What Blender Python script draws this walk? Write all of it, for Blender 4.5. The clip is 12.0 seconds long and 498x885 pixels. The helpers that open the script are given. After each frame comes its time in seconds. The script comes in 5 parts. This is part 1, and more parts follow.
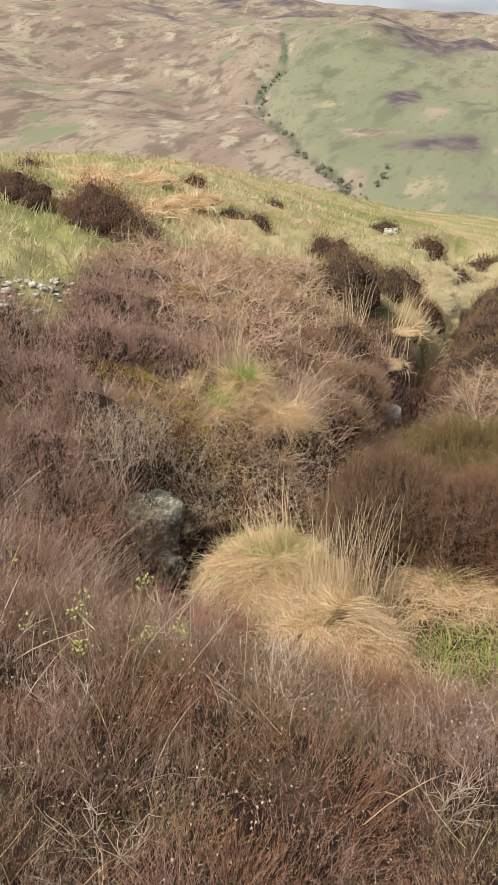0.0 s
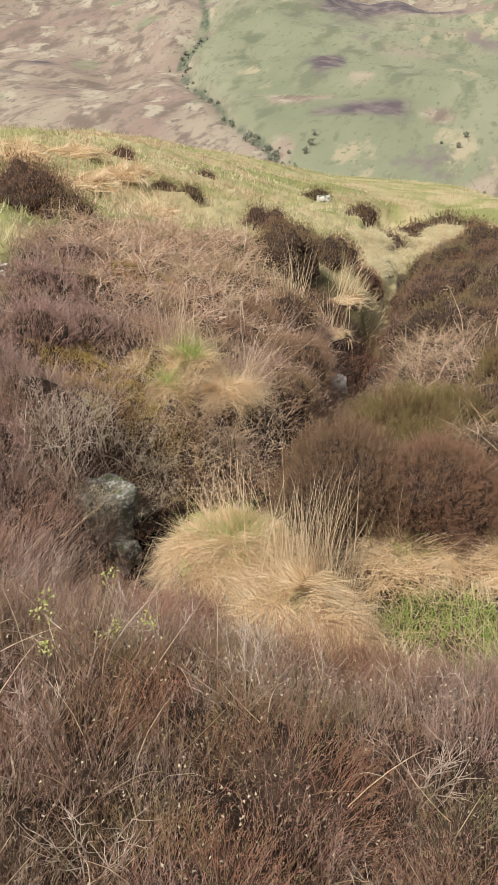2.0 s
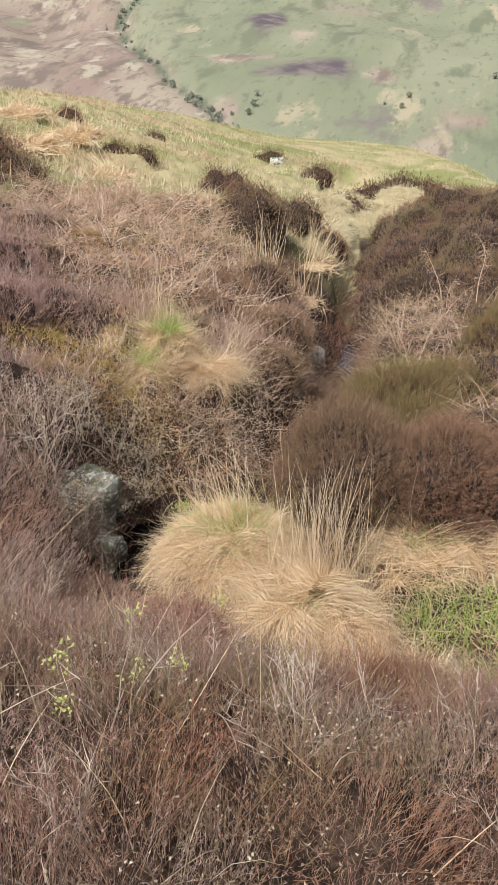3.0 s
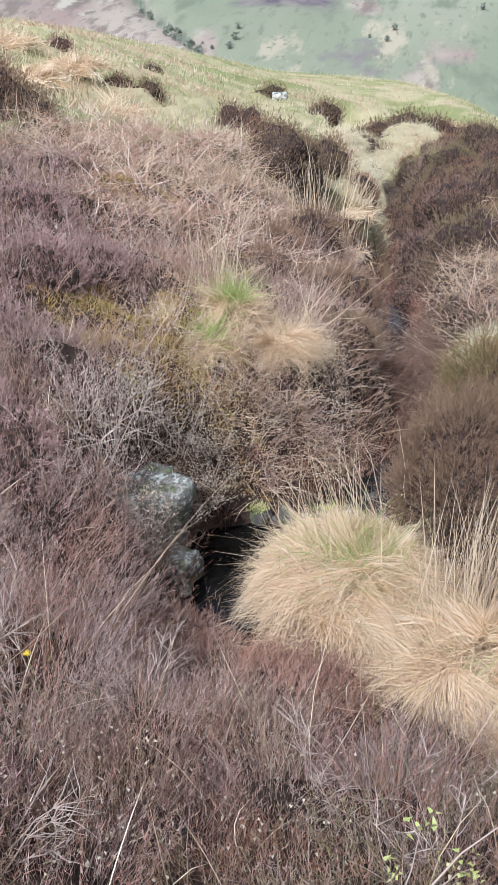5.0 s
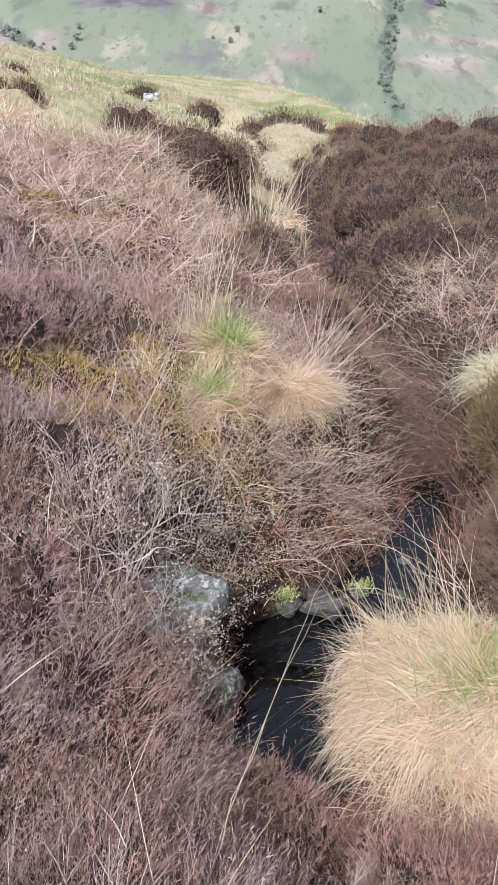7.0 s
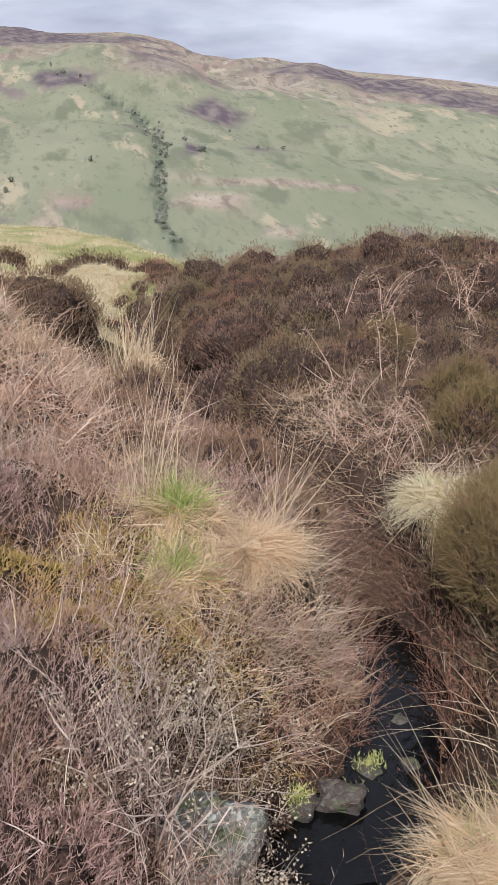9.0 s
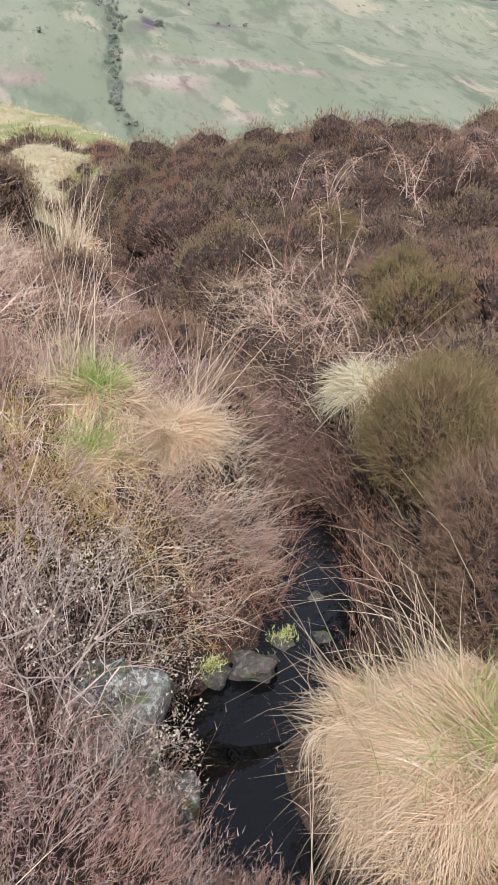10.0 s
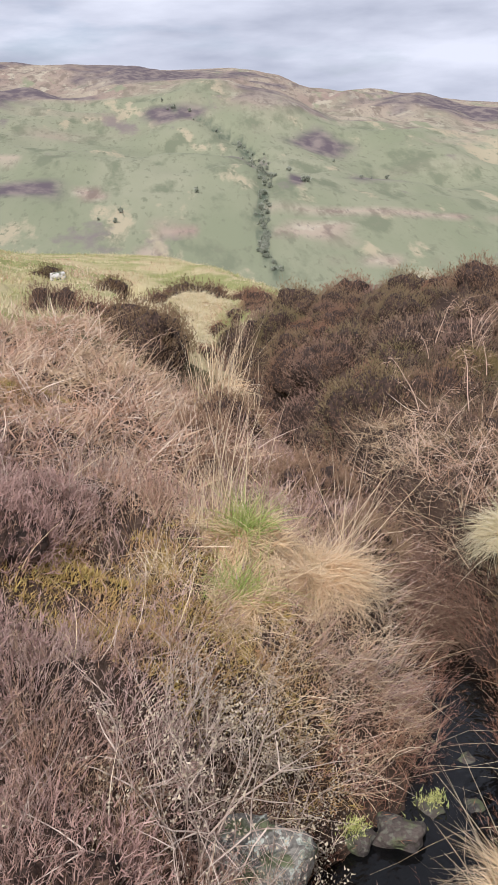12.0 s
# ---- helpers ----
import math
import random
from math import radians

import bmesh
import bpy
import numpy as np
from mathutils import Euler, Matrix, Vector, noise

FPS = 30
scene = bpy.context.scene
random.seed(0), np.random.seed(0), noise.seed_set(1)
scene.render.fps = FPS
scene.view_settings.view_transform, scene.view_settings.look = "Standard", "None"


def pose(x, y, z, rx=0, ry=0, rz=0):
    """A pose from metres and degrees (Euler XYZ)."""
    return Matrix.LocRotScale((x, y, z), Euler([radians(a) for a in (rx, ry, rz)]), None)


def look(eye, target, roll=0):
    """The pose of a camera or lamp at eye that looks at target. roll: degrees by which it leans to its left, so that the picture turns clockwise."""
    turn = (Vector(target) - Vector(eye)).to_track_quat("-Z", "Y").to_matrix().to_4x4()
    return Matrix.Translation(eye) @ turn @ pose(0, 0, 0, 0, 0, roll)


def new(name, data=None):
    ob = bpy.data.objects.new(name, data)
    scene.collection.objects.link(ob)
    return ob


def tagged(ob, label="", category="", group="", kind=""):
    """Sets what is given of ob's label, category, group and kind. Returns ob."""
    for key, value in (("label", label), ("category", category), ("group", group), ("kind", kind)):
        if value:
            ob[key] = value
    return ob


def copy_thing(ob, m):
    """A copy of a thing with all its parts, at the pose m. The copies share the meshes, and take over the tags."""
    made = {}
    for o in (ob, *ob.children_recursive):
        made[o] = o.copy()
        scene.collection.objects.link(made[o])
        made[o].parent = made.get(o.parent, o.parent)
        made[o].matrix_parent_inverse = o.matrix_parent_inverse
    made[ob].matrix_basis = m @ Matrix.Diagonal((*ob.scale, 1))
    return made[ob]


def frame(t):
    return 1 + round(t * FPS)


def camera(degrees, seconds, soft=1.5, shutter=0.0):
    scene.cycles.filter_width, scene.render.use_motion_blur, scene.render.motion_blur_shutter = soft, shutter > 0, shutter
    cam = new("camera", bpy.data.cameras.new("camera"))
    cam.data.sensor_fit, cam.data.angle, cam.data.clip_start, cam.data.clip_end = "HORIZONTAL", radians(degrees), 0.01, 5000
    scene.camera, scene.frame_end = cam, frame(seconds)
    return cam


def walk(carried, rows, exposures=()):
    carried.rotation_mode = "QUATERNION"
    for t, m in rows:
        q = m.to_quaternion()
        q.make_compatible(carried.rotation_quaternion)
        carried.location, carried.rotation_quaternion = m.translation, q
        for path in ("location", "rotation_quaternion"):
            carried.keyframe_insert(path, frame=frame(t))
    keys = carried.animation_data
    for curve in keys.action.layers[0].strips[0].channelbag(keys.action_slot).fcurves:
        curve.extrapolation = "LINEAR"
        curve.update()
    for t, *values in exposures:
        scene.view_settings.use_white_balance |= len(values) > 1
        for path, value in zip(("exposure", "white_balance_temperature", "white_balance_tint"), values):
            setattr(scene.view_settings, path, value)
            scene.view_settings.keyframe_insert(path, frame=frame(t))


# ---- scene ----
cam = camera(34.2, 12.0)
METRES, EYE, TILT, LEAN, TURN = 3.8, 1.5, -24.0, 0.0, 0.0
ROWS = [
    (0.0, 0.0, 0.0, 0.0, -0.0, 0.0, -0.0),
    (0.5, -0.0043, -0.0013, 0.0001, 1.52, -1.0, -1.16),
    (1.0, -0.0027, -0.0018, 0.0048, -0.12, -0.54, -0.23),
    (1.5, -0.0039, -0.0009, 0.005, -2.18, -0.87, 1.39),
    (2.0, -0.0143, 0.0173, 0.0084, -4.18, -2.06, 2.82),
    (2.5, -0.0349, 0.0605, 0.0228, -6.42, -3.49, 3.92),
    (4.5, -0.1516, 0.2916, 0.0665, -8.97, -7.51, 4.18),
    (5.0, -0.1704, 0.3375, 0.0874, -8.96, -8.65, 4.64),
    (5.5, -0.2104, 0.3802, 0.103, -9.65, -9.61, 4.81),
    (6.0, -0.2362, 0.4193, 0.114, -11.28, -10.26, 5.01),
    (6.5, -0.2526, 0.4906, 0.129, -14.17, -10.56, 5.71),
    (8.5, -0.3743, 0.7486, 0.2174, -31.3, -3.82, 13.74),
    (9.0, -0.3706, 0.7415, 0.2126, -32.51, -3.46, 13.87),
    (9.5, -0.3567, 0.7274, 0.2043, -33.63, -5.86, 13.75),
    (10.0, -0.3412, 0.7251, 0.1886, -35.52, -11.44, 12.75),
    (10.5, -0.3289, 0.7245, 0.1722, -37.09, -15.91, 12.13),
    (11.0, -0.3337, 0.7193, 0.1853, -35.59, -12.35, 12.92),
    (11.5, -0.3433, 0.72, 0.1999, -31.15, -5.16, 13.06),
    (12.0, -0.352, 0.7196, 0.205, -25.49, 0.06, 12.45),
]
# seconds, stops, kelvin, tint
TINTS = [(0.0, -0.05, 6450, 10), (1.0, 0.03, 6250, 9), (1.5, -0.03, 6400, 10), (2.5, 0.05, 6050, 11), (4.5, 0.2, 5500, 17), (5.0, 0.26, 5080, 14), (5.5, 0.32, 5050, 17), (6.5, 0.32, 5050, 17),
         (8.5, -0.1, 5600, 17), (9.5, -0.1, 5650, 17), (10.0, 0.1, 5400, 17), (10.5, 0.3, 5100, 17), (11.0, 0.42, 5000, 15), (11.5, 0.0, 5550, 17), (12.0, -0.05, 5750, 17)]
walk(cam, [(t, pose(0, 0, EYE, TILT, LEAN, TURN) @ pose(METRES * x, METRES * y, METRES * z, 90 + pitch, roll, yaw)) for t, x, y, z, yaw, pitch, roll in ROWS], TINTS)

# ---- light ----
SUN_EL, SUN_AZ = 50.0, 226.0       # degrees; azimuth clockwise from +y
sun_way = Vector((math.sin(radians(SUN_AZ)) * math.cos(radians(SUN_EL)), math.cos(radians(SUN_AZ)) * math.cos(radians(SUN_EL)), math.sin(radians(SUN_EL))))
sun = new("sun", bpy.data.lights.new("sun", "SUN"))
sun.data.energy, sun.data.angle, sun.data.color = 4.9, radians(1.0), (1.0, 0.95, 0.87)
sun.matrix_world = look((0, 0, 60), Vector((0, 0, 60)) - sun_way)

world = bpy.data.worlds.new("world")
scene.world = world
world.use_nodes = True
wn, wl = world.node_tree.nodes, world.node_tree.links
wn.clear()
w_out, w_bg = wn.new("ShaderNodeOutputWorld"), wn.new("ShaderNodeBackground")
w_sky = wn.new("ShaderNodeTexSky")
w_sky.sky_type, w_sky.sun_disc = "NISHITA", False
w_sky.sun_elevation, w_sky.sun_rotation = radians(SUN_EL), radians(SUN_AZ)
w_co, w_map, w_noise, w_ramp, w_mix = wn.new("ShaderNodeTexCoord"), wn.new("ShaderNodeMapping"), wn.new("ShaderNodeTexNoise"), wn.new("ShaderNodeValToRGB"), wn.new("ShaderNodeMix")
w_map.inputs["Scale"].default_value = (1.0, 1.0, 4.5)
w_noise.inputs["Scale"].default_value, w_noise.inputs["Detail"].default_value, w_noise.inputs["Roughness"].default_value = 3.2, 7.0, 0.55
w_ramp.color_ramp.elements[0].position, w_ramp.color_ramp.elements[1].position = 0.22, 0.46
w_noise2, w_ramp2 = wn.new("ShaderNodeTexNoise"), wn.new("ShaderNodeValToRGB")
w_noise2.inputs["Scale"].default_value, w_noise2.inputs["Detail"].default_value = 5.0, 6.0
w_ramp2.color_ramp.elements[0].position, w_ramp2.color_ramp.elements[1].position = 0.35, 0.68
w_ramp2.color_ramp.elements[0].color, w_ramp2.color_ramp.elements[1].color = (6.3, 6.5, 6.9, 1), (11.0, 11.0, 10.9, 1)
w_mix.data_type = "RGBA"
wl.new(w_co.outputs["Generated"], w_map.inputs["Vector"])
wl.new(w_map.outputs["Vector"], w_noise.inputs["Vector"])
wl.new(w_map.outputs["Vector"], w_noise2.inputs["Vector"])
wl.new(w_noise.outputs["Fac"], w_ramp.inputs["Fac"])
wl.new(w_noise2.outputs["Fac"], w_ramp2.inputs["Fac"])
wl.new(w_ramp.outputs["Color"], w_mix.inputs["Factor"])
wl.new(w_sky.outputs["Color"], w_mix.inputs[6])
wl.new(w_ramp2.outputs["Color"], w_mix.inputs[7])
wl.new(w_mix.outputs[2], w_bg.inputs["Color"])
w_bg.inputs["Strength"].default_value = 0.082
wl.new(w_bg.outputs["Background"], w_out.inputs["Surface"])


# ---- materials ----
def node_mat(name):
    m = bpy.data.materials.new(name)
    m.use_nodes = True
    nodes, links = m.node_tree.nodes, m.node_tree.links
    return m, nodes, links, nodes["Principled BSDF"]


def ramp_node(nodes, stops):
    r = nodes.new("ShaderNodeValToRGB")
    els = r.color_ramp.elements
    while len(els) < len(stops):
        els.new(0.5)
    for e, (p, c) in zip(els, stops):
        e.position, e.color = p, (*c, 1)
    return r


def mix_node(nodes, links, fac, a, b, blend="MIX"):
    m = nodes.new("ShaderNodeMix")
    m.data_type, m.blend_type = "RGBA", blend
    for key, v in (("Factor", fac), (6, a), (7, b)):
        if isinstance(v, bpy.types.NodeSocket):
            links.new(v, m.inputs[key])
        elif key == "Factor":
            m.inputs[key].default_value = v
        else:
            m.inputs[key].default_value = (*v, 1)
    return m.outputs[2]


def noise_node(nodes, links, scale, detail=4.0, lo=0.4, hi=0.6, where="Position"):
    g = nodes.new("ShaderNodeNewGeometry")
    n = nodes.new("ShaderNodeTexNoise")
    n.inputs["Scale"].default_value, n.inputs["Detail"].default_value = scale, detail
    links.new(g.outputs["Position"], n.inputs["Vector"])
    r = ramp_node(nodes, [(lo, (0, 0, 0)), (hi, (1, 1, 1))])
    links.new(n.outputs["Fac"], r.inputs["Fac"])
    return r.outputs["Color"]


def plant_mat(name, colours, patch=None, patch2=None, tip=None, tip_amount=0.5, rough=0.75, glow_through=0.0, by_plant=None, by_clump=None, clump_amount=0.6):
    """A leaf, blade or twig material: each blade takes its own colour, in drifts; tip: the colour of the young ends."""
    m, nodes, links, bsdf = node_mat(name)
    g = nodes.new("ShaderNodeNewGeometry")
    r = ramp_node(nodes, [((i + 0.5) / len(colours), c) for i, c in enumerate(colours)])
    links.new(g.outputs["Random Per Island"], r.inputs["Fac"])
    col = r.outputs["Color"]
    for p in (patch, patch2):
        if p:
            colour, scale, lo, hi, most = p
            f = noise_node(nodes, links, scale, 3.0, lo, hi)
            mult = nodes.new("ShaderNodeMath")
            mult.operation = "MULTIPLY"
            mult.inputs[1].default_value = most
            links.new(f, mult.inputs[0])
            col = mix_node(nodes, links, mult.outputs[0], col, colour)
    if by_plant:
        o = nodes.new("ShaderNodeObjectInfo")
        pr = ramp_node(nodes, [((i + 0.5) / len(by_plant), c) for i, c in enumerate(by_plant)])
        links.new(o.outputs["Random"], pr.inputs["Fac"])
        col = mix_node(nodes, links, 0.72, col, pr.outputs["Color"])
    if by_clump:
        o = nodes.new("ShaderNodeAttribute")
        o.attribute_name = "clump"
        pr = ramp_node(nodes, [((i + 0.5) / len(by_clump), c) for i, c in enumerate(by_clump)])
        links.new(o.outputs["Fac"], pr.inputs["Fac"])
        col = mix_node(nodes, links, clump_amount, col, pr.outputs["Color"])
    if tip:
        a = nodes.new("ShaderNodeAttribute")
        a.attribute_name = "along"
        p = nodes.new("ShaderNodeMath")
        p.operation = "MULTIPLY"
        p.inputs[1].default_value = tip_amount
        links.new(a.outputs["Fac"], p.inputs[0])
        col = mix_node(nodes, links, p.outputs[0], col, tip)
    links.new(col, bsdf.inputs["Base Color"])
    bsdf.inputs["Roughness"].default_value = rough
    bsdf.inputs["Specular IOR Level"].default_value = 0.25
    if glow_through:
        t, s = nodes.new("ShaderNodeBsdfTranslucent"), nodes.new("ShaderNodeMixShader")
        links.new(col, t.inputs["Color"])
        s.inputs["Fac"].default_value = glow_through
        links.new(bsdf.outputs["BSDF"], s.inputs[1])
        links.new(t.outputs["BSDF"], s.inputs[2])
        links.new(s.outputs["Shader"], nodes["Material Output"].inputs["Surface"])
    return m


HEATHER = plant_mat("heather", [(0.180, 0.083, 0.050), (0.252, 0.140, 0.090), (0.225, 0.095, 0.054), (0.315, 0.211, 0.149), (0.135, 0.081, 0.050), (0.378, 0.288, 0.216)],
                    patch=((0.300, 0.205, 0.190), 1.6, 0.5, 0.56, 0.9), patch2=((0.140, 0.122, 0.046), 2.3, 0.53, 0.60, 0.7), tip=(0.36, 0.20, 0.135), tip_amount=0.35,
                    by_clump=[(0.29, 0.13, 0.075), (0.155, 0.175, 0.055), (0.40, 0.30, 0.26), (0.20, 0.10, 0.06), (0.50, 0.40, 0.31), (0.12, 0.07, 0.045), (0.36, 0.20, 0.16), (0.24, 0.20, 0.085), (0.28, 0.12, 0.075)], clump_amount=0.7)
HEATHER_BUSH = plant_mat("heather_bush", [(0.195, 0.094, 0.055), (0.273, 0.137, 0.078), (0.143, 0.078, 0.046), (0.364, 0.202, 0.117)],
                         by_plant=[(0.247, 0.130, 0.078), (0.182, 0.114, 0.072), (0.163, 0.163, 0.065), (0.299, 0.202, 0.163), (0.143, 0.091, 0.058), (0.208, 0.176, 0.088), (0.260, 0.150, 0.098), (0.169, 0.150, 0.072)],
                         patch=((0.312, 0.169, 0.098), 5.0, 0.48, 0.62, 0.6), patch2=((0.163, 0.137, 0.058), 3.5, 0.52, 0.62, 0.5), tip=(0.332, 0.195, 0.114), tip_amount=0.35)
HEATHER_GREEN = plant_mat("green_heather", [(0.157, 0.119, 0.049), (0.204, 0.154, 0.056), (0.235, 0.140, 0.070), (0.141, 0.119, 0.042)], patch=((0.267, 0.147, 0.084), 6.0, 0.5, 0.62, 0.5), tip=(0.267, 0.210, 0.084), tip_amount=0.4)
HEATHER_PURPLE = plant_mat("purple_heather", [(0.282, 0.154, 0.108), (0.399, 0.251, 0.185), (0.188, 0.100, 0.067), (0.564, 0.416, 0.313), (0.329, 0.171, 0.097)],
                           patch=((0.352, 0.222, 0.190), 1.1, 0.48, 0.6, 0.7), patch2=((0.247, 0.194, 0.082), 2.6, 0.54, 0.66, 0.6), tip=(0.470, 0.319, 0.246), tip_amount=0.35,
                           by_clump=[(0.329, 0.205, 0.174), (0.493, 0.365, 0.298), (0.223, 0.131, 0.087), (0.399, 0.239, 0.154), (0.258, 0.205, 0.092), (0.423, 0.308, 0.267)], clump_amount=0.7)
HEATHER_DARK = plant_mat("heather_dark", [(0.147, 0.081, 0.051), (0.202, 0.112, 0.070), (0.116, 0.073, 0.042), (0.248, 0.155, 0.100)],
                         patch=((0.139, 0.136, 0.054), 1.3, 0.48, 0.62, 0.7), patch2=((0.248, 0.155, 0.132), 0.9, 0.5, 0.65, 0.65), tip=(0.255, 0.177, 0.112), tip_amount=0.4,
                         by_clump=[(0.177, 0.100, 0.065), (0.142, 0.132, 0.057), (0.260, 0.177, 0.142), (0.118, 0.073, 0.050), (0.201, 0.165, 0.083), (0.236, 0.130, 0.083)], clump_amount=0.7)
RUSSET = plant_mat("russet_heather", [(0.372, 0.206, 0.134), (0.442, 0.286, 0.216), (0.272, 0.143, 0.087), (0.523, 0.401, 0.326), (0.402, 0.206, 0.122)],
                   patch=((0.362, 0.286, 0.268), 2.2, 0.45, 0.6, 0.6), tip=(0.462, 0.298, 0.221), tip_amount=0.4,
                   by_clump=[(0.422, 0.229, 0.151), (0.301, 0.229, 0.151), (0.502, 0.412, 0.362), (0.261, 0.148, 0.099), (0.462, 0.320, 0.257)], clump_amount=0.7)
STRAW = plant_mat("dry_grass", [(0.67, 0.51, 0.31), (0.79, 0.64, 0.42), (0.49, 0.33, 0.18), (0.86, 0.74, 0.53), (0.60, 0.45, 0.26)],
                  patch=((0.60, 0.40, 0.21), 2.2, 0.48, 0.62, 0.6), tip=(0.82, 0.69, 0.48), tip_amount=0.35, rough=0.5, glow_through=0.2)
TUSSOCK_STRAW = plant_mat("tussock_straw", [(0.633, 0.446, 0.245), (0.796, 0.609, 0.381), (0.429, 0.271, 0.136), (0.878, 0.716, 0.489), (0.561, 0.407, 0.227)], tip=(0.838, 0.678, 0.453), tip_amount=0.3, rough=0.5, glow_through=0.2,
                          by_clump=[(0.755, 0.561, 0.327), (0.510, 0.300, 0.136), (0.838, 0.678, 0.444), (0.429, 0.319, 0.154), (0.674, 0.426, 0.217), (0.878, 0.746, 0.544)], clump_amount=0.68)
YELLOW_GRASS = plant_mat("pale_yellow_grass", [(0.60, 0.50, 0.28), (0.69, 0.60, 0.38), (0.46, 0.37, 0.19), (0.73, 0.65, 0.46)], tip=(0.705, 0.654, 0.430), tip_amount=0.4, rough=0.5, glow_through=0.2)
FROND = plant_mat("bleached_bracken", [(0.46, 0.31, 0.20), (0.58, 0.42, 0.30), (0.36, 0.22, 0.13)], tip=(0.56, 0.40, 0.28), tip_amount=0.3)
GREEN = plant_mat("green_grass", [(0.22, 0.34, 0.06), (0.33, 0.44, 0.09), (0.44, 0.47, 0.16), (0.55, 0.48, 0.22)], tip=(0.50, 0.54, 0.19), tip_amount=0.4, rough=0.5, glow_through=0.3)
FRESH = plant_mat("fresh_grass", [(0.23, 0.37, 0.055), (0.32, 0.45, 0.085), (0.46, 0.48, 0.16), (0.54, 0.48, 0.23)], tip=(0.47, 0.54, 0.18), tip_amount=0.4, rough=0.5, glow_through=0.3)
TURF = plant_mat("hill_grass", [(0.28, 0.31, 0.10), (0.42, 0.39, 0.18), (0.22, 0.27, 0.07), (0.54, 0.46, 0.27)],
                 patch=((0.66, 0.55, 0.37), 0.33, 0.45, 0.58, 0.9), patch2=((0.46, 0.31, 0.20), 0.5, 0.53, 0.62, 0.75), tip=(0.56, 0.47, 0.26), tip_amount=0.35, glow_through=0.15)
BRACKEN = plant_mat("dead_bracken", [(0.44, 0.25, 0.15), (0.60, 0.43, 0.30), (0.22, 0.11, 0.06), (0.78, 0.65, 0.51), (0.32, 0.17, 0.10), (0.52, 0.34, 0.21)],
                    patch=((0.52, 0.40, 0.22), 1.2, 0.5, 0.6, 0.55), tip=(0.62, 0.46, 0.33), tip_amount=0.25, glow_through=0.1)
MOSS = plant_mat("golden_moss", [(0.40, 0.27, 0.07), (0.49, 0.35, 0.11), (0.31, 0.19, 0.065), (0.39, 0.32, 0.10)], patch=((0.40, 0.22, 0.12), 5.0, 0.48, 0.6, 0.7), tip=(0.52, 0.39, 0.14), tip_amount=0.4)
TWIG = plant_mat("grey_twig", [(0.40, 0.31, 0.235), (0.49, 0.395, 0.31), (0.31, 0.225, 0.165), (0.57, 0.48, 0.39)], tip=(0.50, 0.40, 0.32), tip_amount=0.4)
BUD_WHITE = plant_mat("pale_buds", [(0.40, 0.33, 0.22), (0.50, 0.42, 0.29), (0.30, 0.235, 0.155)])
BUD_YELLOW = plant_mat("yellow_leaves", [(0.52, 0.52, 0.16), (0.64, 0.62, 0.26), (0.42, 0.46, 0.14)], glow_through=0.3)
FLOWER = plant_mat("yellow_flower", [(0.85, 0.65, 0.02), (0.9, 0.72, 0.05)])
# leaf greens lifted and greyed, so the valley haze is in the colour
LEAF_HAZED = plant_mat("hazed_far_leaves", [(0.21, 0.235, 0.165), (0.25, 0.26, 0.19), (0.28, 0.28, 0.215)])
BARK = plant_mat("bark", [(0.12, 0.09, 0.07), (0.16, 0.13, 0.10)], rough=0.9)
# near-black brown: the shade deep inside a bush, put into the colour
TWIG_SHADE = plant_mat("twig_mass", [(0.045, 0.028, 0.02), (0.06, 0.038, 0.026)], patch=((0.11, 0.065, 0.04), 55.0, 0.5, 0.6, 0.8), patch2=((0.02, 0.014, 0.01), 26.0, 0.5, 0.6, 0.8), rough=0.95)
THATCH = plant_mat("thatch", [(0.44, 0.33, 0.19), (0.50, 0.38, 0.23)], patch=((0.28, 0.19, 0.10), 40.0, 0.4, 0.6, 0.8), rough=0.9)


def stone_material(name, base, other, lichen):
    m, nodes, links, bsdf = node_mat(name)
    col = mix_node(nodes, links, noise_node(nodes, links, 7.0, 5.0, 0.35, 0.65), base, other)
    col = mix_node(nodes, links, noise_node(nodes, links, 48.0, 3.0, 0.53, 0.56), col, lichen)
    col = mix_node(nodes, links, noise_node(nodes, links, 12.0, 4.0, 0.52, 0.6), col, (0.10, 0.11, 0.05))
    links.new(col, bsdf.inputs["Base Color"])
    bsdf.inputs["Roughness"].default_value = 0.85
    b, n2 = nodes.new("ShaderNodeBump"), noise_node(nodes, links, 45.0, 6.0, 0.3, 0.7)
    b.inputs["Strength"].default_value, b.inputs["Distance"].default_value = 0.7, 0.01
    links.new(n2, b.inputs["Height"])
    links.new(b.outputs["Normal"], bsdf.inputs["Normal"])
    return m


STONE = stone_material("lichen_stone", (0.11, 0.10, 0.08), (0.22, 0.20, 0.16), (0.40, 0.41, 0.33))
WET_STONE = stone_material("wet_stone", (0.03, 0.027, 0.024), (0.085, 0.065, 0.05), (0.12, 0.11, 0.08))
PALE_STONE = stone_material("pale_stone", (0.42, 0.38, 0.32), (0.56, 0.52, 0.46), (0.66, 0.63, 0.57))

WATER, nodes, links, bsdf = node_mat("stream_water")
bsdf.inputs["Base Color"].default_value = (0.004, 0.004, 0.004, 1)
bsdf.inputs["Roughness"].default_value, bsdf.inputs["IOR"].default_value = 0.04, 1.33
bmp = nodes.new("ShaderNodeBump")
bmp.inputs["Strength"].default_value, bmp.inputs["Distance"].default_value = 0.4, 0.01
links.new(noise_node(nodes, links, 13.0, 3.0, 0.3, 0.7), bmp.inputs["Height"])
links.new(bmp.outputs["Normal"], bsdf.inputs["Normal"])

# the ground: peat near by, turf and moor cover by the weights kept on the mesh
GROUND, nodes, links, bsdf = node_mat("moor_ground")


